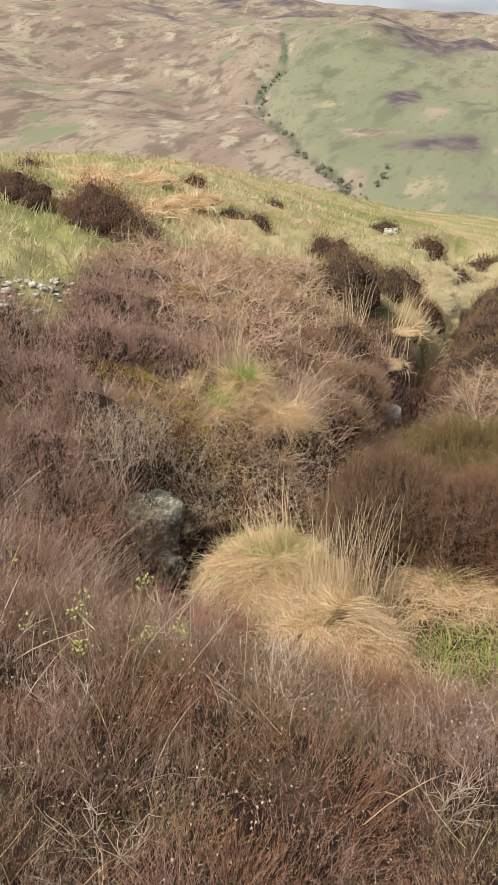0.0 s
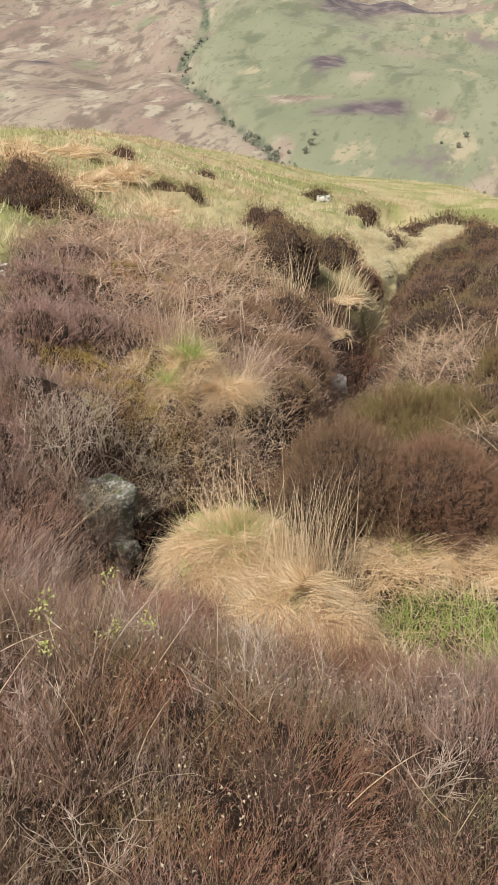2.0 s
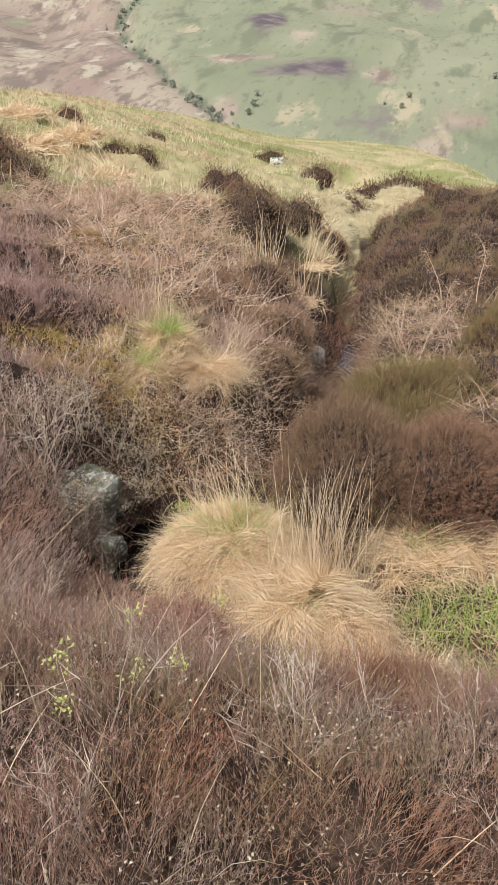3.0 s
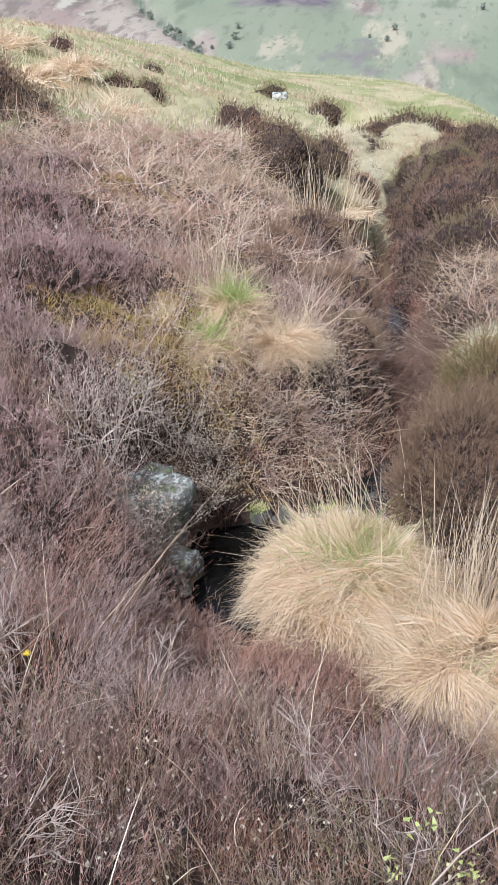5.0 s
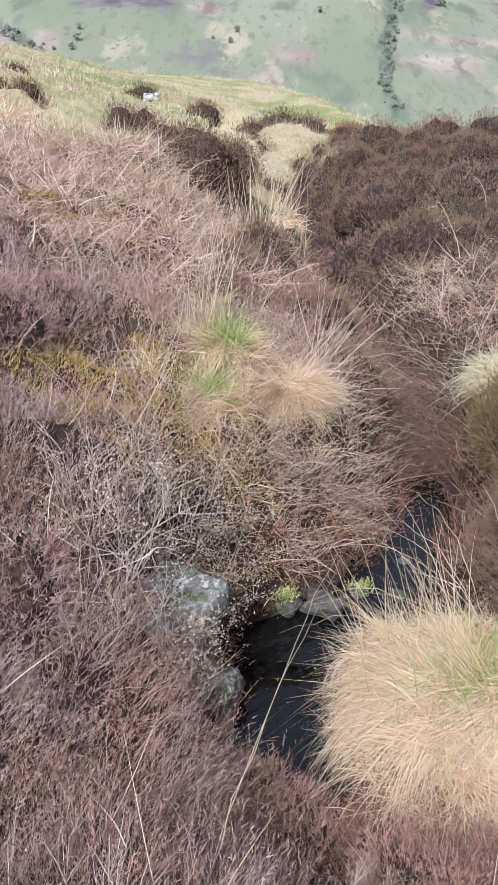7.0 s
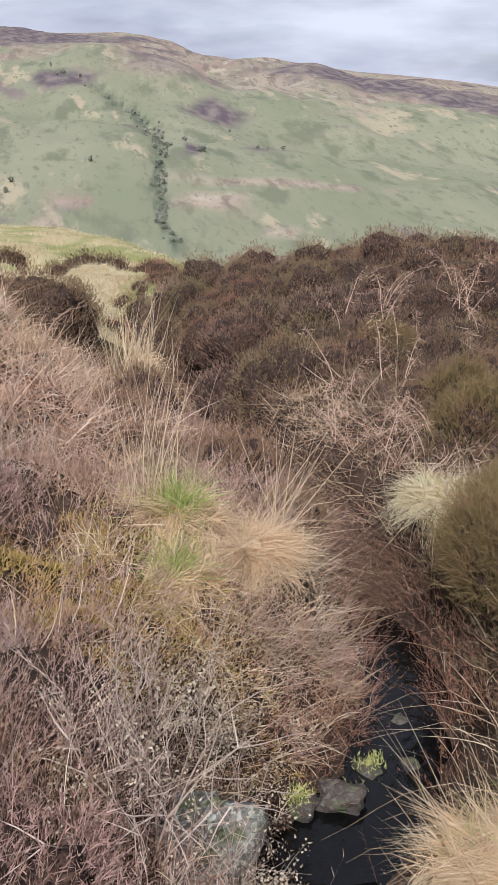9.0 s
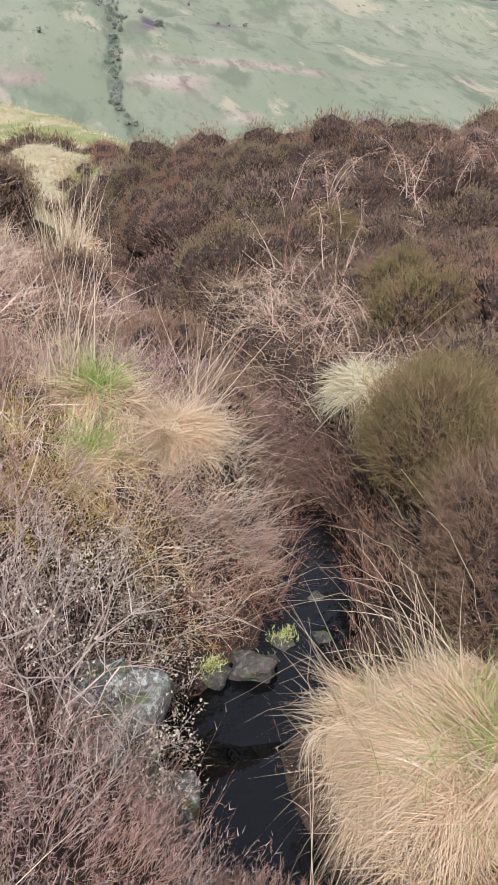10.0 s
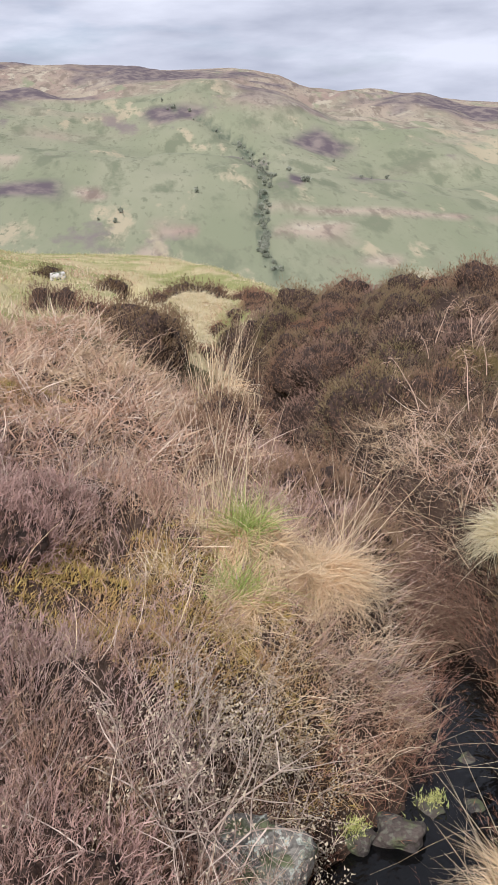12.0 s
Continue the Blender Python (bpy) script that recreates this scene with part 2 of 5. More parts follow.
def weight(nodes, name):
    a = nodes.new("ShaderNodeAttribute")
    a.attribute_name = name
    return a.outputs["Fac"]


peat = mix_node(nodes, links, noise_node(nodes, links, 6.0, 6.0, 0.35, 0.65), (0.03, 0.02, 0.015), (0.085, 0.056, 0.038))
turf = mix_node(nodes, links, noise_node(nodes, links, 0.5, 8.0, 0.42, 0.6), (0.24, 0.24, 0.09), (0.42, 0.35, 0.19))
def slope_noise(scale, detail, lo, hi, depth=0.3, rough=0.6):
    """Patches on the far slopes, drawn out up and down the hill."""
    g, turned, mp, n = nodes.new("ShaderNodeNewGeometry"), nodes.new("ShaderNodeMapping"), nodes.new("ShaderNodeMapping"), nodes.new("ShaderNodeTexNoise")
    turned.inputs["Rotation"].default_value = (0, 0, radians(22))
    mp.inputs["Scale"].default_value = (1, depth, 1)
    n.inputs["Scale"].default_value, n.inputs["Detail"].default_value, n.inputs["Roughness"].default_value = scale, detail, rough
    links.new(g.outputs["Position"], turned.inputs["Vector"])
    links.new(turned.outputs["Vector"], mp.inputs["Vector"])
    links.new(mp.outputs["Vector"], n.inputs["Vector"])
    r = ramp_node(nodes, [(lo, (0, 0, 0)), (hi, (1, 1, 1))])
    links.new(n.outputs["Fac"], r.inputs["Fac"])
    return r.outputs["Color"]


# moor greens across the valley, paled and greyed to include distance haze
moor = mix_node(nodes, links, slope_noise(0.012, 6.0, 0.36, 0.64), (0.188, 0.2, 0.122), (0.25, 0.245, 0.16))
moor = mix_node(nodes, links, slope_noise(0.05, 8.0, 0.52, 0.62), moor, (0.15, 0.16, 0.10))
moor = mix_node(nodes, links, slope_noise(0.028, 9.0, 0.58, 0.63, 0.3), moor, (0.33, 0.285, 0.185))
moor = mix_node(nodes, links, slope_noise(0.25, 5.0, 0.56, 0.66, 0.3), moor, (0.16, 0.165, 0.105))
moor = mix_node(nodes, links, slope_noise(0.018, 7.0, 0.60, 0.66, 0.5), moor, (0.17, 0.145, 0.125))
tan = mix_node(nodes, links, slope_noise(0.02, 7.0, 0.38, 0.62), (0.255, 0.185, 0.145), (0.33, 0.275, 0.20))
tan = mix_node(nodes, links, slope_noise(0.09, 8.0, 0.50, 0.60, 0.25), tan, (0.175, 0.135, 0.105))
tan = mix_node(nodes, links, slope_noise(0.06, 8.0, 0.56, 0.63, 0.5), tan, (0.37, 0.32, 0.235))
tan = mix_node(nodes, links, slope_noise(0.3, 5.0, 0.55, 0.66, 0.3), tan, (0.185, 0.15, 0.12))
tan = mix_node(nodes, links, slope_noise(0.035, 7.0, 0.58, 0.66, 0.25), tan, (0.215, 0.22, 0.135))
heath = mix_node(nodes, links, noise_node(nodes, links, 0.09, 8.0, 0.42, 0.62), (0.10, 0.08, 0.085), (0.19, 0.155, 0.135))
col = mix_node(nodes, links, weight(nodes, "turf"), peat, turf)
far_col = mix_node(nodes, links, weight(nodes, "tan"), moor, tan)
far_col = mix_node(nodes, links, weight(nodes, "heath"), far_col, heath)
wood = mix_node(nodes, links, slope_noise(0.3, 6.0, 0.4, 0.6, 0.3), (0.075, 0.09, 0.06), (0.15, 0.16, 0.105))
far_col = mix_node(nodes, links, weight(nodes, "wood"), far_col, wood)
col = mix_node(nodes, links, weight(nodes, "distant"), col, far_col)
links.new(col, bsdf.inputs["Base Color"])
bsdf.inputs["Roughness"].default_value = 0.95
bsdf.inputs["Specular IOR Level"].default_value = 0.1
bmp = nodes.new("ShaderNodeBump")
bmp.inputs["Strength"].default_value, bmp.inputs["Distance"].default_value = 0.6, 0.02
links.new(noise_node(nodes, links, 30.0, 6.0, 0.3, 0.7), bmp.inputs["Height"])
links.new(bmp.outputs["Normal"], bsdf.inputs["Normal"])


# ---- building helpers ----
def part(name, data, material, parent=None, label="", kind=""):
    """Links a mesh, or a bmesh, as one object under a thing or a part."""
    if isinstance(data, bmesh.types.BMesh):
        me = bpy.data.meshes.new(name)
        data.to_mesh(me)
        data.free()
        data = me
    if not data.materials:
        data.materials.append(material)
    ob = new(name, data)
    ob.parent = parent
    return tagged(ob, label, kind=kind)


def thing(name, at, label, category, group="", kind=""):
    ob = new(name)
    ob.empty_display_size = 0.1
    ob.location = at
    return tagged(ob, label, category, group, kind)


def tri_mesh(name, verts, tris, along=None, clump=None):
    me = bpy.data.meshes.new(name)
    me.vertices.add(len(verts))
    me.vertices.foreach_set("co", np.ascontiguousarray(verts, dtype=np.float32).ravel())
    me.loops.add(3 * len(tris))
    me.loops.foreach_set("vertex_index", np.ascontiguousarray(tris, dtype=np.int32).ravel())
    me.polygons.add(len(tris))
    me.polygons.foreach_set("loop_start", np.arange(0, 3 * len(tris), 3, dtype=np.int32))
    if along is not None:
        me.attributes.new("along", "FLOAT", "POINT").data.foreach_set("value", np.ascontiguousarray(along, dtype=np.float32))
    if clump is not None:
        me.attributes.new("clump", "FLOAT", "POINT").data.foreach_set("value", np.ascontiguousarray(clump, dtype=np.float32))
    me.update(calc_edges=True)
    return me


def unit(v):
    return v / np.maximum(np.linalg.norm(v, axis=1, keepdims=True), 1e-9)


def blades(rs, base, way, length, width, sag, segs=2):
    """Tapered strips that grow from base along way and bend by sag; returns points, triangles and how far along each point is."""
    n = len(base)
    way = unit(way)
    side = unit(np.cross(way, rs.normal(size=(n, 3))))
    length, width = np.broadcast_to(length, (n,))[:, None], np.broadcast_to(width, (n,))[:, None]
    rows, al = [], []
    for k in range(segs):
        s = k / segs
        p = base + way * length * s + sag * length * s * s
        w = side * width * 0.5 * (1 - s) ** 0.6
        rows += [p - w, p + w]
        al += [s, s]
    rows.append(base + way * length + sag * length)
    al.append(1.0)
    per = 2 * segs + 1
    verts = np.stack(rows, axis=1).reshape(-1, 3)
    t = []
    for k in range(segs - 1):
        a = 2 * k
        t += [(a, a + 1, a + 3), (a, a + 3, a + 2)]
    t.append((2 * segs - 2, 2 * segs - 1, 2 * segs))
    tris = (np.arange(n)[:, None, None] * per + np.array(t)[None]).reshape(-1, 3)
    return verts, tris, np.tile(al, n)


def joined(*sets):
    vs, ts, als, off = [], [], [], 0
    for v, t, a in sets:
        vs.append(v), ts.append(t + off), als.append(a)
        off += len(v)
    return np.concatenate(vs), np.concatenate(ts), np.concatenate(als)


def lumpy(rs, rx, ry, rz, rough=0.18, level=3, flat=-0.4, lobes=0.0):
    """A rounded, uneven lump whose underside is flat."""
    bm = bmesh.new()
    bmesh.ops.create_icosphere(bm, subdivisions=level, radius=1.0)
    off = Vector(rs.uniform(-50, 50, 3))
    for v in bm.verts:
        k = 1 + rough * (noise.noise(v.co * 1.7 + off) + 0.5 * noise.noise(v.co * 4.1 + off)) + lobes * (0.5 - 2.2 * abs(noise.noise(v.co * 2.3 - off))) * 0.6
        v.co = Vector((v.co.x * rx * k, v.co.y * ry * k, max(v.co.z, flat) * rz * k))
    for f in bm.faces:
        f.smooth = True
    return bm


def tube(points, radius, sides=5):
    """A tapering stem along points."""
    bm = bmesh.new()
    rings = []
    for i, p in enumerate(points):
        p = Vector(p)
        nxt, prv = Vector(points[min(i + 1, len(points) - 1)]), Vector(points[max(i - 1, 0)])
        q = (nxt - prv).to_track_quat("Z", "Y")
        r = radius * (1 - 0.8 * i / (len(points) - 1))
        rings.append([bm.verts.new(p + q @ Vector((r * math.cos(6.283 * k / sides), r * math.sin(6.283 * k / sides), 0))) for k in range(sides)])
    for a, b in zip(rings, rings[1:]):
        for k in range(sides):
            bm.faces.new((a[k], a[(k + 1) % sides], b[(k + 1) % sides], b[k]))
    bm.faces.new(rings[-1])
    bm.faces.new(rings[0][::-1])
    return bm


def height(x, y):
    return float(ground_height(np.array([float(x)]), np.array([float(y)]))[0])


def sprigs(rs, base, way, high, width, side=7, side_long=0.032, sway=0.12):
    """Woody stems with short side shoots all round the upper part."""
    n = len(base)
    way = unit(way)
    high = np.broadcast_to(high, (n,))
    sag = rs.normal(scale=sway, size=(n, 3))
    stems = blades(rs, base, way, high, width * rs.uniform(0.45, 0.8, n), sag, 2)
    i = np.repeat(np.arange(n), side)
    m = len(i)
    s = rs.uniform(0.3, 1.0, m)[:, None]
    root = base[i] + way[i] * high[i][:, None] * s + sag[i] * high[i][:, None] * s * s
    out = way[i] * 0.85 + unit(rs.normal(size=(m, 3))) * 0.65
    return joined(stems, blades(rs, root, out, side_long * rs.uniform(0.4, 1.3, m), width * rs.uniform(0.6, 1.1, m), rs.normal(scale=0.12, size=(m, 3)), 1))


def clumps(x, y, size, seed):
    """The nearest of many irregularly spaced clump centres: the way to it in clump sizes, and a random number for each clump."""
    gx, gy = np.floor(x / size), np.floor(y / size)
    best, ox, oy, pick = np.full_like(x, 1e9), np.zeros_like(x), np.zeros_like(x), np.zeros_like(x)
    for i in (-1, 0, 1):
        for j in (-1, 0, 1):
            cx, cy = gx + i, gy + j
            r1, r2, r3 = (np.mod(np.abs(np.sin(cx * a + cy * b + seed) * 43758.5453), 1.0) for a, b in ((12.9898, 78.233), (39.346, 11.135), (73.156, 52.235)))
            dx, dy = x / size - cx - r1, y / size - cy - r2
            d = np.hypot(dx, dy) * (0.75 + 0.5 * r3)
            near = d < best
            best, ox, oy, pick = np.where(near, d, best), np.where(near, dx, ox), np.where(near, dy, oy), np.where(near, r3, pick)
    return best, ox, oy, pick


# ---- ground shape ----
GULLY = [(-0.42, 3.4, -1.20, 0.08), (-0.38, 3.75, -1.27, 0.11), (-0.26, 4.3, -1.30, 0.16), (0.25, 4.42, -1.32, 0.17),
         (0.7, 4.76, -1.38, 0.10), (1.0, 5.15, -1.42, 0.10), (1.2, 5.6, -1.50, 0.05), (1.42, 6.6, -1.64, 0.10), (1.6, 7.2, -1.72, 0.12), (1.8, 7.7, -1.85, 0.08),
         (2.42, 9.1, -1.99, 0.13), (2.9, 10.8, -2.04, 0.08), (3.7, 14.0, -2.15, 0.3), (5.2, 19.0, -2.85, 0.6), (8.0, 30.0, -4.6, 0.6)]
# broad swells and dips: x, y, x radius, y radius, height
SWELLS = [(9.5, 8.3, 4.3, 3.9, 2.56), (5.3, 10.2, 2.0, 2.0, 0.5), (0.55, 3.3, 0.9, 0.7, -0.42), (-1.3, 3.6, 0.9, 1.5, -0.42), (0.95, 3.85, 0.5, 0.35, 0.20),
          (-0.2, 6.2, 0.9, 0.9, -0.16), (0.9, 9.6, 0.8, 1.3, 0.15), (1.5, 8.8, 0.7, 0.8, -0.35), (2.3, 5.8, 0.6, 0.6, -0.12),
          (6.0, 4.0, 3.0, 2.2, 1.15), (-0.95, 4.5, 0.5, 0.6, 0.10), (1.3, 2.9, 1.1, 0.7, -0.22), (0.4, 2.65, 0.9, 0.4, -0.20), (0.9, 2.4, 0.6, 0.35, -0.10), (-0.35, 2.75, 0.35, 0.3, -0.08), (5.9, 13.2, 1.7, 2.0, 0.45), (6.6, 16.5, 2.2, 3.0, 0.6)]


def smooth(a, b, v):
    u = np.clip((v - a) / (b - a), 0, 1)
    return u * u * (3 - 2 * u)


def wobble(x, y, size, seed):
    """Smooth random waves of about that size, between about -1 and 1."""
    rs = np.random.RandomState(seed)
    out = np.zeros_like(x)
    for _ in range(9):
        a, k, ph = rs.uniform(0, 6.283), 6.283 / size * rs.uniform(0.55, 1.6), rs.uniform(0, 6.283)
        out = out + np.sin(k * (x * np.cos(a) + y * np.sin(a)) + ph + 1.3 * np.sin(0.43 * k * (y * np.cos(a) - x * np.sin(a)) + 2 * ph))
    return out / 4.2


def gully(x, y):
    """Distance from the stream's line, the bed's height and half width there."""
    best, bed, half = np.full_like(x, 1e9), np.zeros_like(x), np.zeros_like(x)
    for (x0, y0, z0, w0), (x1, y1, z1, w1) in zip(GULLY, GULLY[1:]):
        dx, dy = x1 - x0, y1 - y0
        u = np.clip(((x - x0) * dx + (y - y0) * dy) / (dx * dx + dy * dy), 0, 1)
        d = np.hypot(x - x0 - u * dx, y - y0 - u * dy)
        near = d < best
        best, bed, half = np.where(near, d, best), np.where(near, z0 + u * (z1 - z0), bed), np.where(near, w0 + u * (w1 - w0), half)
    return best, bed, half


RIDGE_AZ = [-180, -60, -30, -10, 0, 9, 13, 16, 20, 23, 27, 28.5, 30, 32, 34, 39, 42, 44, 48, 52, 58, 70, 110, 180]
RIDGE_EL = [5, 5, 4.9, 4.8, 4.6, 4.0, 3.65, 3.5, 3.4, 3.25, 3.3, 3.1, 2.75, 1.95, 1.6, 1.4, 1.0, 0.85, 0.45, -0.1, 0.6, 1.5, 3, 5]


def far_height(x, y):
    """The valley and the moor across it."""
    r, az = np.hypot(x, y), np.degrees(np.arctan2(x, y))
    floor = -62.0 + 0.0 * r
    top = 1500 * np.tan(np.radians(np.interp(az, RIDGE_AZ, RIDGE_EL))) + 1.5
    u = np.clip((r - 330) / (1500 - 330), 0, 1.3)
    rise = floor + (top - floor) * np.where(u < 1, 1 - np.abs(1 - u) ** 1.45, 1 - 0.6 * (u - 1))
    rough = smooth(350, 600, r) * smooth(1500, 1050, r)
    rise = rise + rough * (10 * wobble(x, y, 420, 3) + 4.5 * wobble(x, y, 150, 4) + 2.2 * wobble(x, y, 60, 5))
    rise = rise - 9 * ravine(r, az, BECK, 1.1) * rough - 6 * ravine(r, az, GILL, 0.9) * rough
    # the brown spur this side of the beck
    spur = smooth(14, -30, az + 0) * smooth(330, 900, r) * smooth(1500, 1000, r) * 16
    return rise + spur


# lines of the two stream gullies on the far moor: compass angle from ahead, distance
BECK = [(7.0, 390), (6.0, 425), (3.9, 470), (2.9, 504), (0.9, 606), (0.7, 660), (2.3, 718), (2.1, 861)]
GILL = [(29.4, 350), (28.4, 383), (28.7, 398), (28.5, 435), (29.0, 507), (28.4, 620), (27.3, 688), (24.8, 740), (21.9, 800)]


def ravine(r, az, line, width):
    mid = np.interp(r, [b for a, b in line], [a for a, b in line])
    return np.exp(-((az - mid) / width) ** 2) * smooth(line[0][1] - 60, line[0][1] + 40, r) * smooth(line[-1][1] + 60, line[-1][1] - 100, r)


def ground_height(x, y):
    x, y = np.asarray(x, float), np.asarray(y, float)
    r, az = np.hypot(x, y), np.degrees(np.arctan2(x, y))
    xs = np.where(x > 6, 6 + 4 * np.tanh((x - 6) / 4), np.where(x < -1.5, -1.5 + 2 * np.tanh((x + 1.5) / 2), x))
    z = -0.28 * xs - 0.055 * y * smooth(-30, 1, y) - 0.02
    for cx, cy, rx, ry, h in SWELLS:
        z = z + h * np.exp(-((x - cx) / rx) ** 2 - ((y - cy) / ry) ** 2)
    d, bed, half = gully(x, y)
    z = z - 0.36 * np.exp(-(d / 1.15) ** 2) * smooth(40, 15, r)
    lump = smooth(0.1, 0.5, d)
    z = z + lump * (0.065 * wobble(x, y, 0.75, 1) + 0.034 * wobble(x, y, 0.34, 2)) * smooth(60, 10, r) + 0.12 * wobble(x, y, 5.5, 6) * smooth(4, 14, r) * smooth(80, 40, r)
    bank = smooth(half, half + 0.5 - 0.16 * smooth(5, 6, y) * smooth(11, 10, y), d + 0.06 * wobble(x, y, 0.4, 7))
    z = np.where(d < 1.5, bed + (z - bed) * np.clip(bank, 0, 1), z)
    # the brow of the hill, and the valley beyond it
    edge = 22 + 22 * smooth(-12, 14, az) - 30 * smooth(15, 32, az)
    over = np.clip(r - edge, 0, None)
    z = z - np.clip(0.006 * over ** 2, 0, 0.26 * over + 0.0)
    far = far_height(x, y)
    return np.where(r > 120, np.maximum(far, np.maximum(z, -62)), z)


# ---- ground, one sheet to the horizon ----
def ground_sheet():
    az = np.radians(np.concatenate([np.arange(-24, 62, 0.2), np.arange(62, 336, 3.0)]))
    ring = [0.3]
    while ring[-1] < 70:
        ring.append(ring[-1] * 1.032)
    while ring[-1] < 330:
        ring.append(ring[-1] * 1.05)
    while ring[-1] < 1560:
        ring.append(ring[-1] + 13)
    while ring[-1] < 4200:
        ring.append(ring[-1] * 1.12)
    ring = np.array(ring)
    n, m = len(ring), len(az)
    x, y = (ring[:, None] * np.sin(az)[None]).ravel(), (ring[:, None] * np.cos(az)[None]).ravel()
    x, y = np.append(x, 0.0), np.append(y, 0.0)
    z = ground_height(x, y)
    i, j = np.meshgrid(np.arange(n - 1), np.arange(m), indexing="ij")
    a, b = (i * m + j).ravel(), (i * m + (j + 1) % m).ravel()
    tris = np.concatenate([np.stack([a, b, b + m], 1), np.stack([a, b + m, a + m], 1),
                           np.stack([np.full(m, n * m), (np.arange(m) + 1) % m, np.arange(m)], 1)])
    tris = tris[:, ::-1]
    me = tri_mesh("ground", np.stack([x, y, z], 1), tris)
    me.polygons.foreach_set("use_smooth", np.ones(len(tris), dtype=bool))
    r, deg = np.hypot(x, y), np.degrees(np.arctan2(x, y))
    near_turf = np.clip(turf_cover(x, y), 0, 1)
    distant = smooth(70, 140, r)
    beck = np.interp(r, [q for p, q in BECK], [p for p, q in BECK])
    streak = wobble(x, y, 240, 21) + 0.7 * wobble(x, y, 90, 22)
    tan_w = smooth(1.2, -0.8, deg - beck + 0.5 * wobble(x, y, 60, 23))
    tan_w = np.maximum(tan_w, smooth(700, 1000, r + 130 * streak) * 0.9)
    heath_w = smooth(0.55, 0.95, streak) * smooth(720, 900, r)
    for a0, r0, wa, wr in ((11.2, 880, 2.6, 90), (9.8, 600, 1.1, 22), (13, 490, 3.0, 14), (22, 1190, 4.5, 130), (23, 762, 1.8, 18), (32.5, 700, 1.7, 22),
                           (36.5, 560, 1.6, 22), (44, 1080, 7, 80), (52, 1000, 5, 80), (31, 505, 0.5, 10), (4, 1000, 5, 40), (-8, 620, 0.8, 14), (-10, 560, 0.9, 10), (-4, 560, 0.6, 8)):
        heath_w = np.maximum(heath_w, smooth(1.5, 0.7, np.hypot((deg - a0) / wa, (r - r0) / wr) + 0.35 * wobble(x, y, 50, 24)))
    for a0, r0, wa, wr in ((22.3, 412, 1.5, 9), (20.5, 372, 2.2, 8), (32, 412, 2.7, 14), (8, 520, 2.2, 12), (12, 560, 1.0, 8), (6.8, 420, 1.0, 14), (37, 446, 6.5, 3), (17, 480, 1.0, 10), (36, 366, 3, 4)):
        tan_w = np.maximum(tan_w, smooth(1.5, 0.6, np.hypot((deg - a0) / wa, (r - r0) / wr) + 0.45 * wobble(x, y, 30, 25)))
    ragged = 0.6 + 0.6 * wobble(x, y, 28, 27)
    wood_w = np.maximum(smooth(0.22, 0.55, ravine(r, deg, GILL, 0.55) * ragged), smooth(0.25, 0.6, ravine(r, deg, BECK, 0.4) * ragged))
    for key, w in (("wood", wood_w), ("turf", near_turf), ("distant", distant), ("tan", tan_w), ("heath", heath_w)):
        me.attributes.new(key, "FLOAT", "POINT").data.foreach_set("value", np.clip(w, 0, 1).astype(np.float32))
    return me


def blot(x, y, cx, cy, rx, ry, seed=11, ragged=0.3):
    """1 inside an uneven patch, 0 outside it."""
    d = np.hypot((x - cx) / rx, (y - cy) / ry) + ragged * wobble(x, y, 0.45 * (rx + ry), seed)
    return smooth(1.2, 0.8, d)


def gully_x(y):
    return np.interp(y, [g[1] for g in GULLY], [g[0] for g in GULLY])


def turf_cover(x, y):
    """Where grass rather than heather covers the ground."""
    left = x < gully_x(y)
    c = np.where(left, smooth(8.8, 10.8, y + 0.5 * wobble(x, y, 2.0, 12) - 0.4 * np.clip(-x - 0.8, 0, 6)), np.where(x > gully_x(y) + 1.6, smooth(19.5, 21.0, y), smooth(13.2, 14.5, y + 0.6 * wobble(x, y, 2, 13))))
    c = np.maximum(c, smooth(-1.25, -1.6, x + 0.12 * wobble(x, y, 0.8, 14)) * smooth(5.4, 6.2, y))
    return c


def bracken_cover(x, y):
    c = blot(x, y, 0.0, 8.3, 1.25, 1.9, 15)
    c = np.maximum(c, blot(x, y, 0.2, 6.9, 0.7, 0.7, 15))
    for cx, cy, rx, ry in ((2.05, 6.6, 0.55, 0.9), (2.35, 7.5, 0.5, 0.5), (1.8, 5.9, 0.35, 0.5), (1.75, 4.6, 0.45, 0.3)):
        c = np.maximum(c, 0.8 * blot(x, y, cx, cy, rx, ry, 16))
    return c


def tussock_cover(x, y):
    c = np.zeros_like(x)
    for cx, cy, rx, ry in ((0.08, 3.5, 0.34, 0.30), (0.42, 3.08, 0.38, 0.32), (1.0, 3.08, 0.42, 0.32), (0.12, 5.18, 0.3, 0.22)):
        c = np.maximum(c, blot(x, y, cx, cy, rx, ry, 17, 0.12))
    return c


def moss_cover(x, y):
    return np.maximum(blot(x, y, -0.48, 5.14, 0.46, 0.38, 18), np.maximum(blot(x, y, -0.2, 4.75, 0.2, 0.16, 18), 0.8 * blot(x, y, -0.35, 7.3, 0.35, 0.3, 18)))


def mound_cover(x, y):
    """The grassy mound in the bend of the stream."""
    return np.maximum.reduce([blot(x, y, 0.2, 5.1, 0.72, 0.75, 26), 0.8 * blot(x, y, 0.05, 6.1, 0.6, 0.5, 26), 0.9 * blot(x, y, -0.38, 4.78, 0.42, 0.28, 26)])


def russet_cover(x, y):
    return np.maximum(blot(x, y, -0.92, 3.4, 0.52, 0.52, 19), 0.5 * blot(x, y, -0.75, 2.75, 0.4, 0.25, 19))


